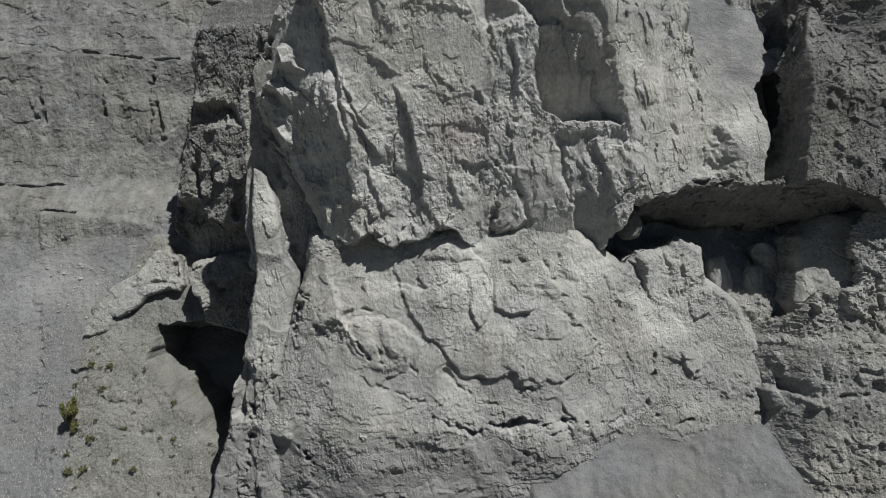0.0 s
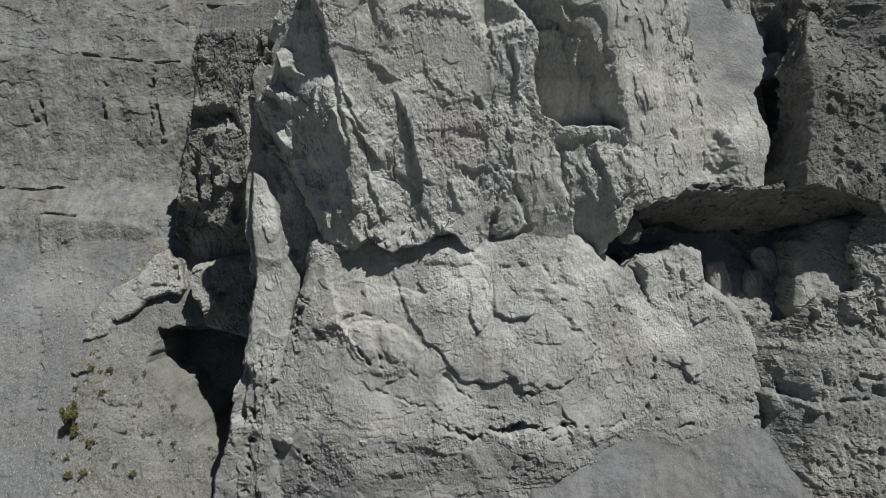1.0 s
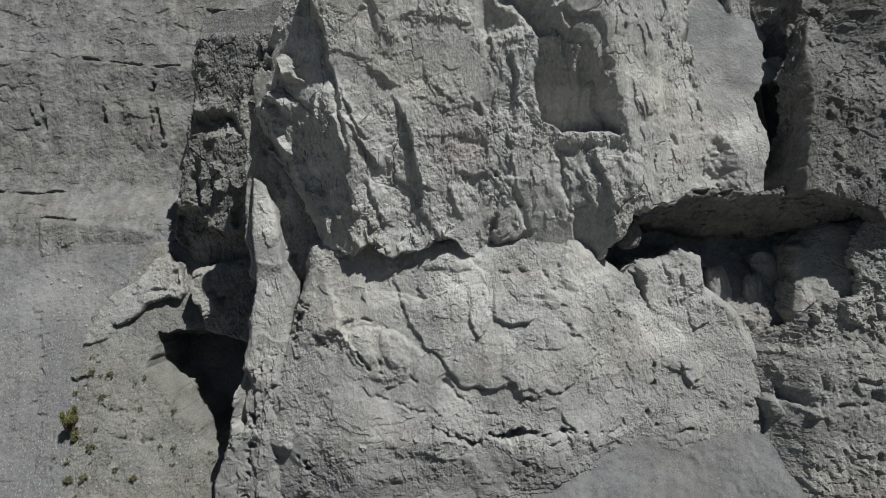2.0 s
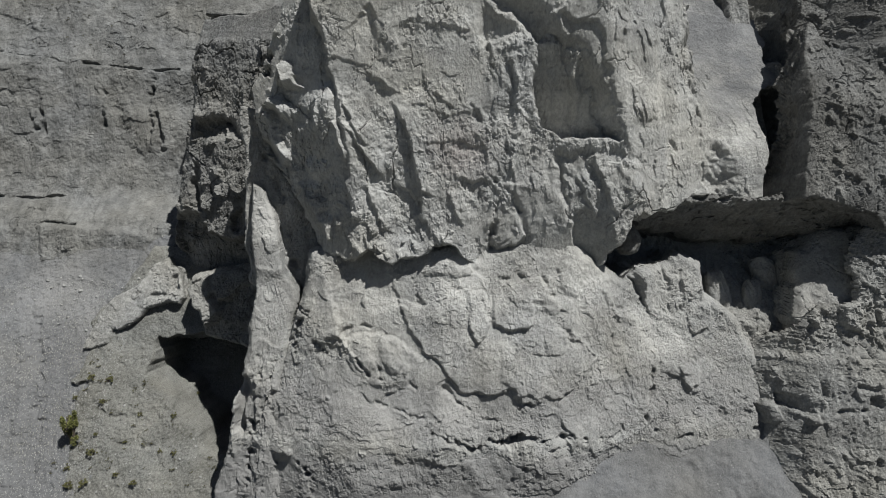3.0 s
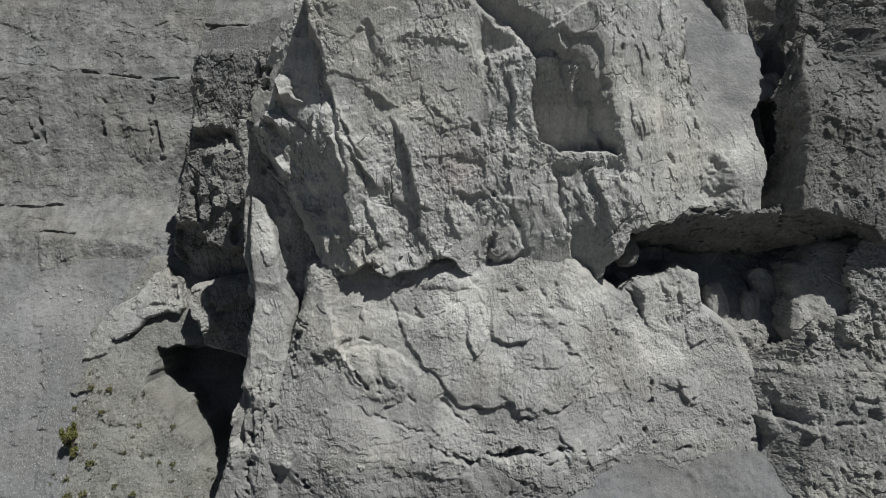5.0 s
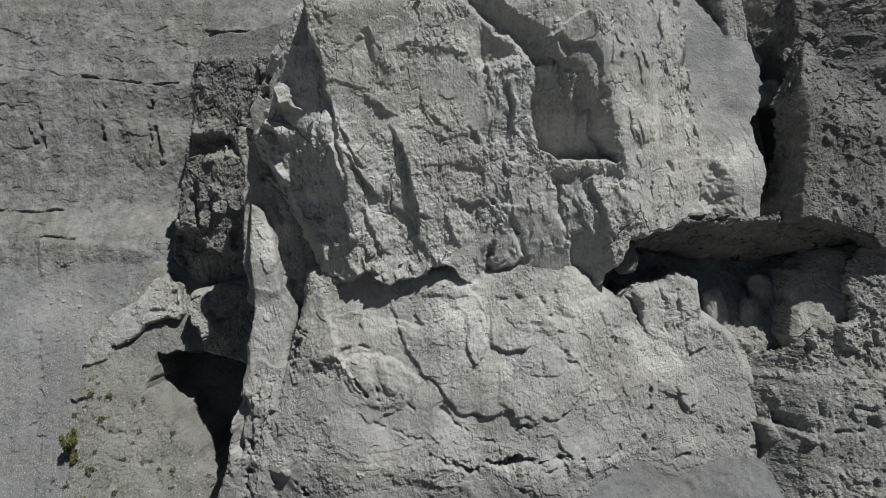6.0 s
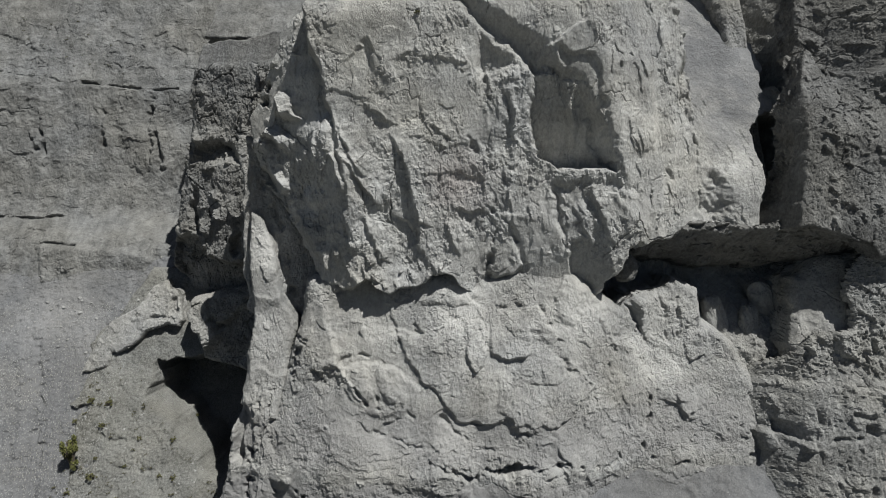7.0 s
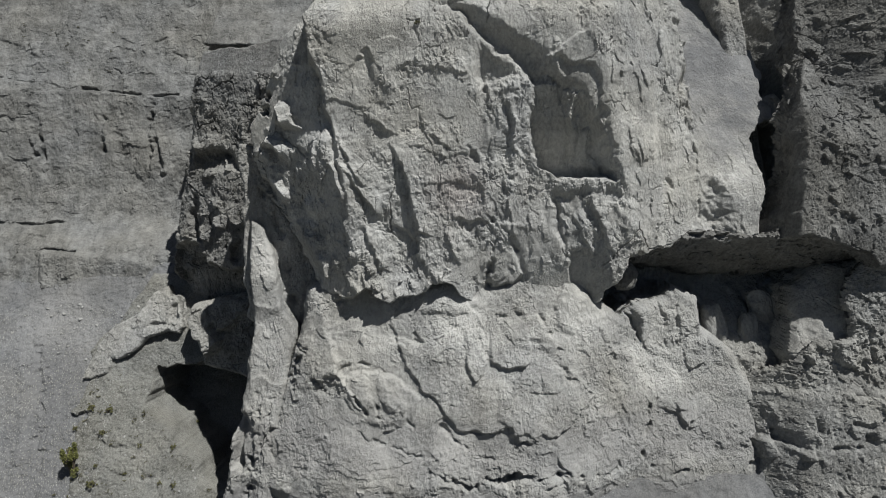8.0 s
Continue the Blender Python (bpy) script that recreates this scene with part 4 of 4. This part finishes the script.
def stub(r):
    """Broken rock under the spire: a pale lump, a bedded face, and a shaded foot."""
    r.d = r.plane(57.6, -21, -3, 0.1, 0.15) + 0.5 * ramp01(-r.u, 5.0, 7.0)
    r.broken(1.5, 0.5, 1.8)
    r.broken(0.7, 0.16, 1.6)
    r.chipped(0.4, 0.16, 2, 0.7, 1.4)
    r.cracks(1.0, 0.3, 1.8, 0.05, 0.1)
    r.block(-1.3, 0.3, (-23.6, -2.7), (-23.3, -1.4), (-22.5, -1.1), (-21.9, -1.5), (-21.6, -2.7), (-21.1, -3.9), (-20.6, -4.3), (-21.5, -5.5), (-22.2, -5.9), (-22.8, -4.3), lift=(0.2, 0.1))
    r.block(-0.9, 0.3, (-21.6, -2.4), (-21.8, -1.5), (-20.8, -0.7), (-18.3, -0.8), (-18.6, -2.2), (-19.4, -2.9), (-20.3, -3.4), (-21.1, -3.4), lift=(0.1, 0.3))
    r.groove(1.0, 0.25, (-21.8, -1.6), (-21.5, -3.1), (-20.6, -3.7))


tagged(rock_mass("rock_stub", WEATHERED, [(-23.8, -2.6), (-23.4, -1.3), (-22.3, -0.9), (-20.9, -0.5), (-16.5, 0.1), (-16.5, -8.3), (-18.6, -8.2), (-20.6, -7.5), (-22.3, -6.9), (-22.8, -5.6), (-23.3, -3.9)], stub, seed=67, back=7, step=0.09, roll=0.4, roll_depth=0.7, ragged=0.25),
    "broken limestone stub at the foot of the spire", "rock outcrop", kind="structure")


# ---- the cave under the buttress ----
def cave(r):
    r.d = 51.0 + 0.75 * np.clip(r.u + 4, -1.0, 5.0) + 0.8 * ramp01(r.u, 0.0, 2.0)
    r.broken(2.6, 1.0, 1.6)
    r.broken(1.2, 0.35, 1.5)
    r.broken(0.6, 0.3, 1.3)
    r.chipped(0.4, 0.12, 2, 0.65)


tagged(rock_mass("cave_wall", PALE, [(11, 8), (44, 8), (44, -9), (11, -9)], cave, seed=71), "shadowed hollow of dark limestone under the overhang", "cave", kind="structure")


def overhang(r):
    """The rough underside of the buttress and the crag, sloping back into the hollow."""
    r.d = 47.2 + 1.9 * np.clip(4.9 - r.u, 0, 9) - 0.05 * np.clip(r.x - 25, 0, 12)
    r.broken(2.0, 1.1, 0.9)
    r.broken(1.0, 0.7, 0.8)
    r.broken(0.5, 0.4, 0.9)
    r.chipped(0.35, 0.2, 2, 0.65)
    r.ledges(0.7, 0.6, -6, 1.0)
    r.cracks(1.2, 0.4, 0.8, 0.04, 0.1)


# Darker than the buttress above: shade under the lip is put into the colour.
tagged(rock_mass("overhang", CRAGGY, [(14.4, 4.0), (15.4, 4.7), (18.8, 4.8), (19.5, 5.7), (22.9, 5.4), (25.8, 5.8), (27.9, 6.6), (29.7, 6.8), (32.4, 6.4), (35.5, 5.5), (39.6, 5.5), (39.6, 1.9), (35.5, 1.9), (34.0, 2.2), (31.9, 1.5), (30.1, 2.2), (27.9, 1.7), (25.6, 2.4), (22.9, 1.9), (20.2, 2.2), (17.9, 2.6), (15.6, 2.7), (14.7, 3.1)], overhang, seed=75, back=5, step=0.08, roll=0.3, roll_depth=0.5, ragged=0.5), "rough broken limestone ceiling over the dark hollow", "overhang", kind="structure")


def cave_slab(r):
    r.d = r.plane(47.9, 30, -3, -0.25, 0.35)
    r.broken(1.8, 0.35, 1.8)
    r.broken(0.7, 0.06, 1.4)
    r.cracks(1.2, 0.15, 1.6, 0.03, 0.05)
    r.rough(0.25, 0.06, 1, 0.8)


tagged(rock_mass("cave_slab", PALE, [(27.5, -7.5), (28.1, -2.1), (29.1, 0.9), (31.6, 2.7), (34.5, 3.4), (35.5, -0.2), (35.5, -7.5)], cave_slab, seed=73, back=6, roll=0.5, roll_depth=0.6), "steep pale limestone slab inside the shaded hollow", "rock slab")


for i, (x, u, d, w, h, turn) in enumerate(((23.4, -2.6, 51.9, 0.9, 2.1, 14), (26.1, -3.2, 51.7, 0.8, 1.9, -6), (27.9, -1.1, 52.6, 1.1, 1.7, 22))):
    nodule("upright limestone slab standing in the shaded hollow", x, u, d, w, h, 0.8, turn, seed=140 + i, name="rock_slab", group="slabs in the hollow")


# ---- the right crags ----
def crag_upper(r):
    front = r.plane(45.3, 30, 8, -0.12, -0.02)
    edge = r.x - 27.7 - 0.07 * (r.u - 12) + 0.3 * fbm(r.x * 0, r.u, 2.5, 4, 6)
    r.d = smax(front, r.plane(45.4, 30, 13, 0, 0.5), 0.8) + 1.8 * np.clip(-edge, 0, 4)
    rough = 0.2 + 0.8 * ramp01(edge, -0.2, 0.3)
    r.broken(1.9, 0.24, 1.6)
    r.broken(0.8, 0.2, 1.3, where=rough)
    r.chipped(0.4, 0.11, 2, 0.7, 1.3, where=rough)
    r.cracks(1.6, 0.2, 1.5, 0.02, 0.1)
    r.cracks(0.7, 0.08, 1.0, 0.03, 0.1)
    r.d = r.d - 0.7 * np.clip(r.x - 31, 0, 5) * ramp01(r.u, 14.5, 17.5)
    r.steps(70, (28.5, 4, 36, 24), 0.22, 1.0, -60, 20, seed=1)
    r.steps(50, (28.5, 4, 36, 24), 0.18, 0.8, 0, 20, seed=2)
    r.block(0.8, 0.3, (29.4, 28.6), (29.4, 20.1), (30.3, 17.8), (32.9, 17.0), (39.6, 17.6), (39.6, 28.6), lift=(-0.2, -0.3))


tagged(rock_mass("crag_upper", CRAGGY, [(30.8, 28.6), (29.7, 20.1), (28.6, 18.0), (27.5, 15.3), (27.1, 12.5), (27.1, 9.6), (26.5, 7.5), (24.9, 5.4), (26.1, 4.9), (28.2, 5.0), (30.3, 4.4), (32.0, 3.7), (32.9, 2.8), (39.6, 3.0), (39.6, 28.6)], crag_upper, seed=81, back=2.5, roll=0.2, roll_depth=0.2, ragged=0.2, step=0.075),
    "rough grey limestone crag over a dark hollow", "crag", kind="structure")


def crag_lower(r):
    """A splintered pale crest over darker bedded ledges."""
    r.d = smax(r.plane(46.9, 30, -3.5, -0.25, 0.08), r.plane(47.4, 28, -5, -0.9, 0.1), 0.3)
    r.d = r.d - 0.5 * ramp01(-r.u, 6.6, 7.4)
    crest = ramp01(r.u, -7.5, -6.0)
    r.broken(1.8, 0.25, 1.3)
    r.broken(0.9, 0.16, 1.3, where=0.5 + 0.7 * crest)
    r.broken(0.45, 0.17, 1.2, where=0.5 + 0.7 * crest)
    r.chipped(0.38, 0.13, 2, 0.7, 1.2, where=0.6 + 0.6 * crest)
    r.cracks(1.6, 0.2, 0.8, 0.02, 0.05)
    r.cracks(0.7, 0.1, 0.9, 0.03, 0.05)
    r.ledges(1.5, 0.16, 0, 0.7, where=1 - crest)
    r.steps(70, (25, -8, 35, 3), 0.24, 1.0, -68, 18, seed=1)
    r.steps(70, (25, -18, 35, -6), 0.10, 1.1, -3, 12, seed=2)
    r.steps(60, (25, -18, 35, -7), 0.14, 0.9, -82, 10, seed=3)
    r.block(0.3, 0.1, (26.3, -10.1), (28.8, -9.9), (29.0, -10.8), (27.9, -11.5), (26.5, -11.0), lift=(-0.4, -0.3))
    r.block(0.3, 0.1, (31.5, -5.2), (32.5, -5.0), (32.3, -7.0), (31.6, -7.1), lift=(-0.7, -0.2))
    r.block(0.3, 0.1, (32.1, -9.8), (33.0, -9.6), (33.0, -10.9), (32.2, -10.9), lift=(-0.7, -0.2))
    r.block(0.25, 0.1, (28.8, -8.7), (29.2, -8.5), (29.3, -10.0), (28.8, -10.0), lift=(-0.7, -0.2))
    r.block(-0.8, 0.15, (25.4, -11.3), (26.3, -10.9), (26.6, -12.1), (25.7, -12.3))
    r.block(-0.6, 0.15, (27.8, -11.5), (28.4, -11.4), (28.5, -12.1), (27.9, -12.2))
    r.block(0.4, 0.15, (24.3, -12.6), (25.9, -12.3), (25.6, -13.2), (24.6, -13.6))
    r.block(-0.5, 0.2, (30.5, -3.2), (31.7, -2.9), (32.0, -4.3), (31.7, -5.3), (30.8, -5.0), (30.4, -4.1))
    r.groove(0.6, 0.15, (29.0, -11.4), (31.4, -11.1), (34.4, -10.9))
    r.groove(0.6, 0.12, (25.1, -8.7), (24.8, -11.4), (24.6, -13.3))
    r.groove(0.7, 0.12, (30.1, -14.5), (30.6, -15.4), (30.9, -15.6))
    r.groove(0.7, 0.12, (32.0, -14.5), (32.1, -15.5))
    r.groove(0.6, 0.12, (31.4, -9.2), (32.7, -9.3))


tagged(rock_mass("crag_lower", WEATHERED, [(24.0, -7.6), (24.5, -7.1), (25.6, -6.0), (26.9, -5.0), (28.7, -3.2), (31.3, -2.6), (31.5, 2.0), (33.0, 3.1), (40.8, 3.7), (40.8, -25.0), (24.0, -25.0), (24.0, -13.0)], crag_lower, seed=91, back=9, roll=0.4, roll_depth=0.5, ragged=0.5, splay=0.9),
    "grey broken limestone crag with bedded ledges", "crag", kind="structure")


def gully_rock(r):
    """Two ribs of rock with a shaded cleft between them."""
    lit = smax(r.plane(55.0, 33, 19, 0.15, 0.15), r.plane(55.0, 32.0, 19, -1.6, 0.25), 0.2)
    side = smax(r.plane(55.5, 27, 21, 0.1, 0.2), r.plane(55.5, 28.2, 21, 2.5, 0.3), 0.3)
    r.d = np.minimum(lit, side)
    r.broken(1.8, 0.6, 2.4)
    r.broken(0.8, 0.25, 2.0)
    r.chipped(0.45, 0.12, 2, 0.65, 1.5)


tagged(rock_mass("gully_wall", WEATHERED, [(24.5, 32.8), (40.4, 32.8), (39.4, 21.3), (36.2, 17.7), (35.2, 6.3), (27.5, 6.3), (27.0, 16.0)], gully_rock, seed=95, back=6), "steep shaded limestone wall inside the gully", "cliff", kind="structure")


def gully_block(r):
    r.d = r.plane(52.6, 28.5, 15.5, -0.1, 0.3)
    r.broken(0.9, 0.4, 1.2)
    r.chipped(0.6, 0.15, 4, 0.65)


tagged(rock_mass("gully_block", WEATHERED, [(28.1, 17.4), (29.7, 17.9), (30.1, 16.9), (29.1, 15.1), (27.7, 16.3)], gully_block, seed=96, back=3, ragged=0.15), "small lit limestone block wedged in the gully", "rock")


# ---- scree apron ----
def apron(r):
    """Fine scree below the dome and the crag."""
    r.d = smin(r.plane(47.5, 18.2, -14.1, 0.2, 0.45), r.plane(47.35, 27, -15.4, 0.02, 0.5), 0.3)
    r.rough(3.0, 0.4, 4)
    r.rough(0.6, 0.1, 4)


tagged(rock_mass("scree_apron", SCREE, [(6, -11), (45, -11), (45, -30), (6, -30)], apron, seed=101, ragged=0), "smooth fan of fine grey scree at the foot of the dome", "scree", kind="structure")


# ---- loose stones and plants ----
HIT_TREE = bpy.context.evaluated_depsgraph_get()
HIT_TREE.update()


def on_rock(x, u):
    """The place on the first rock met along the depth at (x, u), and its normal."""
    eye, way = LEANING @ Vector((x, 20.0, u)), LEANING.to_3x3() @ Vector((0, 1, 0))
    hit, place, normal, _, ob, _ = scene.ray_cast(HIT_TREE, eye, way)
    return place, normal


def leaf_material(name, colour):
    mat = bpy.data.materials.new(name)
    mat.use_nodes = True
    nodes, links = mat.node_tree.nodes, mat.node_tree.links
    surface = nodes["Principled BSDF"]
    surface.inputs["Roughness"].default_value = 0.75
    surface.inputs["Specular IOR Level"].default_value = 0.2
    island = nodes.new("ShaderNodeNewGeometry").outputs["Random Per Island"]
    ramp = nodes.new("ShaderNodeValToRGB")
    ramp.color_ramp.elements[0].color = (*(0.6 * c for c in colour), 1)
    ramp.color_ramp.elements[1].color = (*(1.4 * c for c in colour), 1)
    links.new(island, ramp.inputs["Fac"])
    links.new(ramp.outputs["Color"], surface.inputs["Base Color"])
    return mat


GREEN = leaf_material("shrub_leaves", (0.125, 0.13, 0.045))
DRY = leaf_material("dry_tuft", (0.105, 0.1, 0.062))
DRY_GREEN = leaf_material("low_shrub_leaves", (0.12, 0.118, 0.055))
BARK = leaf_material("bark", (0.09, 0.075, 0.06))
STONE = rock_material("loose_stone", (0.38, 0.377, 0.365), (0.24, 0.238, 0.23), grain=2.0, bump=0.4, streak=0.0, strata=0.0)


def part(name, verts, faces, material, parent, label=""):
    ob = add_mesh(name, np.array(verts), np.array(faces), material, parent, smooth=False)
    return tagged(ob, label)


def blades(rng, count, radius, height, size, lobes):
    """Small leaves in uneven clumps, as separate triangles in pairs."""
    verts, faces = [], []
    for _ in range(count):
        cx, cy, cz, cr = lobes[rng.randrange(len(lobes))]
        while True:
            p = Vector((rng.uniform(-1, 1), rng.uniform(-1, 1), rng.uniform(-1, 1)))
            if 0.25 < p.length < 1:
                break
        c = Vector((cx * radius, cy * radius, cz * height)) + Vector((p.x * cr * radius, p.y * cr * radius, p.z * cr * height * 0.6))
        c.z = max(c.z, 0.02)
        a = Vector((rng.gauss(0, 1), rng.gauss(0, 1), rng.gauss(0.4, 0.8))).normalized() * size * rng.uniform(0.6, 1.3)
        b = a.cross(Vector((rng.gauss(0, 1), rng.gauss(0, 1), rng.gauss(0, 1)))).normalized() * size * 0.35
        i = len(verts)
        verts += [c - a * 0.5, c + b, c + a * 0.6, c - b]
        faces.append((i, i + 1, i + 2, i + 3))
    return verts, faces


def twigs(rng, count, radius, height):
    """Tapered stems from the root."""
    verts, faces = [], []
    for _ in range(count):
        a, reach = rng.uniform(0, 2 * math.pi), rng.uniform(0.2, 0.8)
        tip = Vector((math.cos(a) * radius * reach, math.sin(a) * radius * reach, height * rng.uniform(0.5, 0.9)))
        mid = tip * 0.5 + Vector((0, 0, height * 0.1))
        i = len(verts)
        for c, w in ((Vector((0, 0, -0.1)), 0.05 * height), (mid, 0.03 * height), (tip, 0.01 * height)):
            for k in range(4):
                verts.append(c + Vector((math.cos(k * math.pi / 2) * w, math.sin(k * math.pi / 2) * w, 0)))
        for ring in (0, 4):
            for k in range(4):
                faces.append((i + ring + k, i + ring + (k + 1) % 4, i + ring + 4 + (k + 1) % 4, i + ring + 4 + k))
    return verts, faces


def shrub(name, seed, radius, height, leaves, size, material, stems, lumps=6):
    """A bush: an empty at its root with stems and foliage."""
    rng = random.Random(seed)
    thing = new(name)
    lobes = [(rng.uniform(-0.75, 0.75), rng.uniform(-0.75, 0.75), rng.uniform(0.15, 0.95), rng.uniform(0.12, 0.32)) for _ in range(lumps)]
    part("stems", *twigs(rng, stems, radius, height), BARK, thing)
    part("foliage", *blades(rng, leaves, radius, height, size, lobes), material, thing)
    return thing


SHRUB = shrub("shrub", 3, 0.85, 2.8, 2400, 0.15, GREEN, 16, 18)
BUSH = shrub("shrub", 8, 0.8, 1.1, 900, 0.14, DRY_GREEN, 8, 9)
TUFTS = [shrub("grass_tuft", 20 + i, 0.34, 0.26, 150, 0.11, DRY, 3) for i in range(4)]


def put(thing, x, u, scale, turn, fresh, label, category, group):
    place, _ = on_rock(x, u)
    if place is None:
        return
    m = Matrix.LocRotScale(place, Euler((0, 0, turn)), (scale, scale, scale))
    if fresh:
        thing = copy_thing(thing, m)
        thing.scale = (scale, scale, scale)
    else:
        thing.matrix_basis = m
    return tagged(thing, label, category, group)


put(SHRUB, *(-32.3, -15.7), 1.0, 0.4, False, "bushy green shrub rooted on the stony slope", "shrub", "shrubs")
for i, (x, u, scale) in enumerate(((-30.2, -16.6, 0.8), (-31.6, -18.9, 0.75), (-30.5, -18.8, 0.75), (-30.4, -10.9, 0.7), (-32.0, -10.8, 0.75), (-30.3, -12.6, 0.6), (-26.0, -18.6, 0.6), (-23.9, -13.7, 0.5), (-32.3, -17.8, 0.55), (-33.1, -12.4, 0.5), (-27.7, -18.1, 0.5), (-23.9, -13.0, 0.45), (-23.2, -16.5, 0.5), (-24.4, -16.4, 0.4), (-26.7, -13.6, 0.45), (-30.3, -15.1, 0.4), (-27.7, -15.7, 0.4))):
    put(BUSH, x, u, scale * 0.8, 1.3 * i, i > 0, "small low shrub on the stony slope", "shrub", "shrubs")
put(BUSH, *(-1.5, 19.4), 0.35, 2.0, True, "tiny green shrub clinging to the buttress", "shrub", "shrubs")

rng = random.Random(77)
spots = []
while len(spots) < 170:
    x, u = rng.uniform(-36, -19), rng.uniform(-24, -7.5)
    if x < -34 + (u + 22) * 0.08 or (x > -26 and u > -13.5 - 0.9 * (x + 22)):
        continue
    spots.append((x, u, 0.25 + 0.6 * rng.random() ** 3))
for i, (x, u, scale) in enumerate(spots):
    put(TUFTS[i % 4], x, u, scale, rng.uniform(0, 6), i >= 4, "small dry grass tuft on the slope", "grass tuft", "tufts on the slope")
for i in range(26):
    put(TUFTS[i % 4], rng.uniform(-48, -36), rng.uniform(22.0, 30), rng.uniform(0.3, 0.65), rng.uniform(0, 6), True, "dry grass tuft on a ledge of the back wall", "grass tuft", "tufts on the wall")


def stone_mesh(seed):
    bm = bmesh.new()
    bmesh.ops.create_icosphere(bm, subdivisions=2, radius=1.0)
    r = random.Random(seed)
    cuts = [(Vector((r.gauss(0, 1), r.gauss(0, 1), r.gauss(0, 1))).normalized(), r.uniform(0.5, 0.85)) for _ in range(9)]
    for v in bm.verts:
        for n, d in cuts:
            over = v.co.dot(n) - d
            if over > 0:
                v.co -= n * over
    for v in bm.verts:
        v.co.z *= 0.7
    me = bpy.data.meshes.new("stone")
    bm.to_mesh(me)
    bm.free()
    me.materials.append(STONE)
    return me


STONES = [stone_mesh(i) for i in range(6)]


def stone(i, x, u, size, label, group):
    place, _ = on_rock(x, u)
    if place is None:
        return
    ob = new("stone", STONES[i % 6])
    ob.matrix_basis = Matrix.LocRotScale(place, Euler((rng.uniform(-0.4, 0.4), rng.uniform(-0.4, 0.4), rng.uniform(0, 6))), (size, size * rng.uniform(0.7, 1.1), size * rng.uniform(0.7, 1.1)))
    tagged(ob, label, "stone", group)


for i in range(110):
    stone(i, rng.gauss(-37, 6), rng.gauss(-4.0, 1.8), 0.06 + 0.2 * rng.random() ** 3, "pale limestone block lying on the gravel", "stones below the wall")
for i in range(70):
    stone(i, rng.uniform(-34, -19), rng.uniform(-22, -9), rng.uniform(0.05, 0.16), "small pale stone on the slope", "stones on the slope")
for i in range(40):
    stone(i, rng.uniform(11, 30), rng.uniform(-20, -13.5), rng.uniform(0.04, 0.13), "small pale stone on the scree fan", "stones on the scree fan")


def pebbles(name, count, low, high, seed):
    """Gravel as tiny four-sided chips."""
    r = random.Random(seed)
    verts, faces = [], []
    for _ in range(count):
        place, _ = on_rock(r.uniform(low[0], high[0]), r.uniform(low[1], high[1]))
        if place is None:
            continue
        k, i = r.uniform(0.03, 0.09), len(verts)
        a = r.uniform(0, 6.28)
        for t in range(3):
            verts.append(place + Vector((math.cos(a + 2.1 * t) * k, math.sin(a + 2.1 * t) * k, -0.03)))
        verts.append(place + Vector((0, 0, k)))
        faces += [(i, i + 1, i + 3), (i + 1, i + 2, i + 3), (i + 2, i, i + 3)]
    return tagged(add_mesh(name, np.array(verts), np.array(faces), STONE, smooth=False), "loose pale gravel strewn over the chute", "gravel", kind="stuff")


pebbles("gravel", 9000, (-46, -22), (-30, -2), 5)
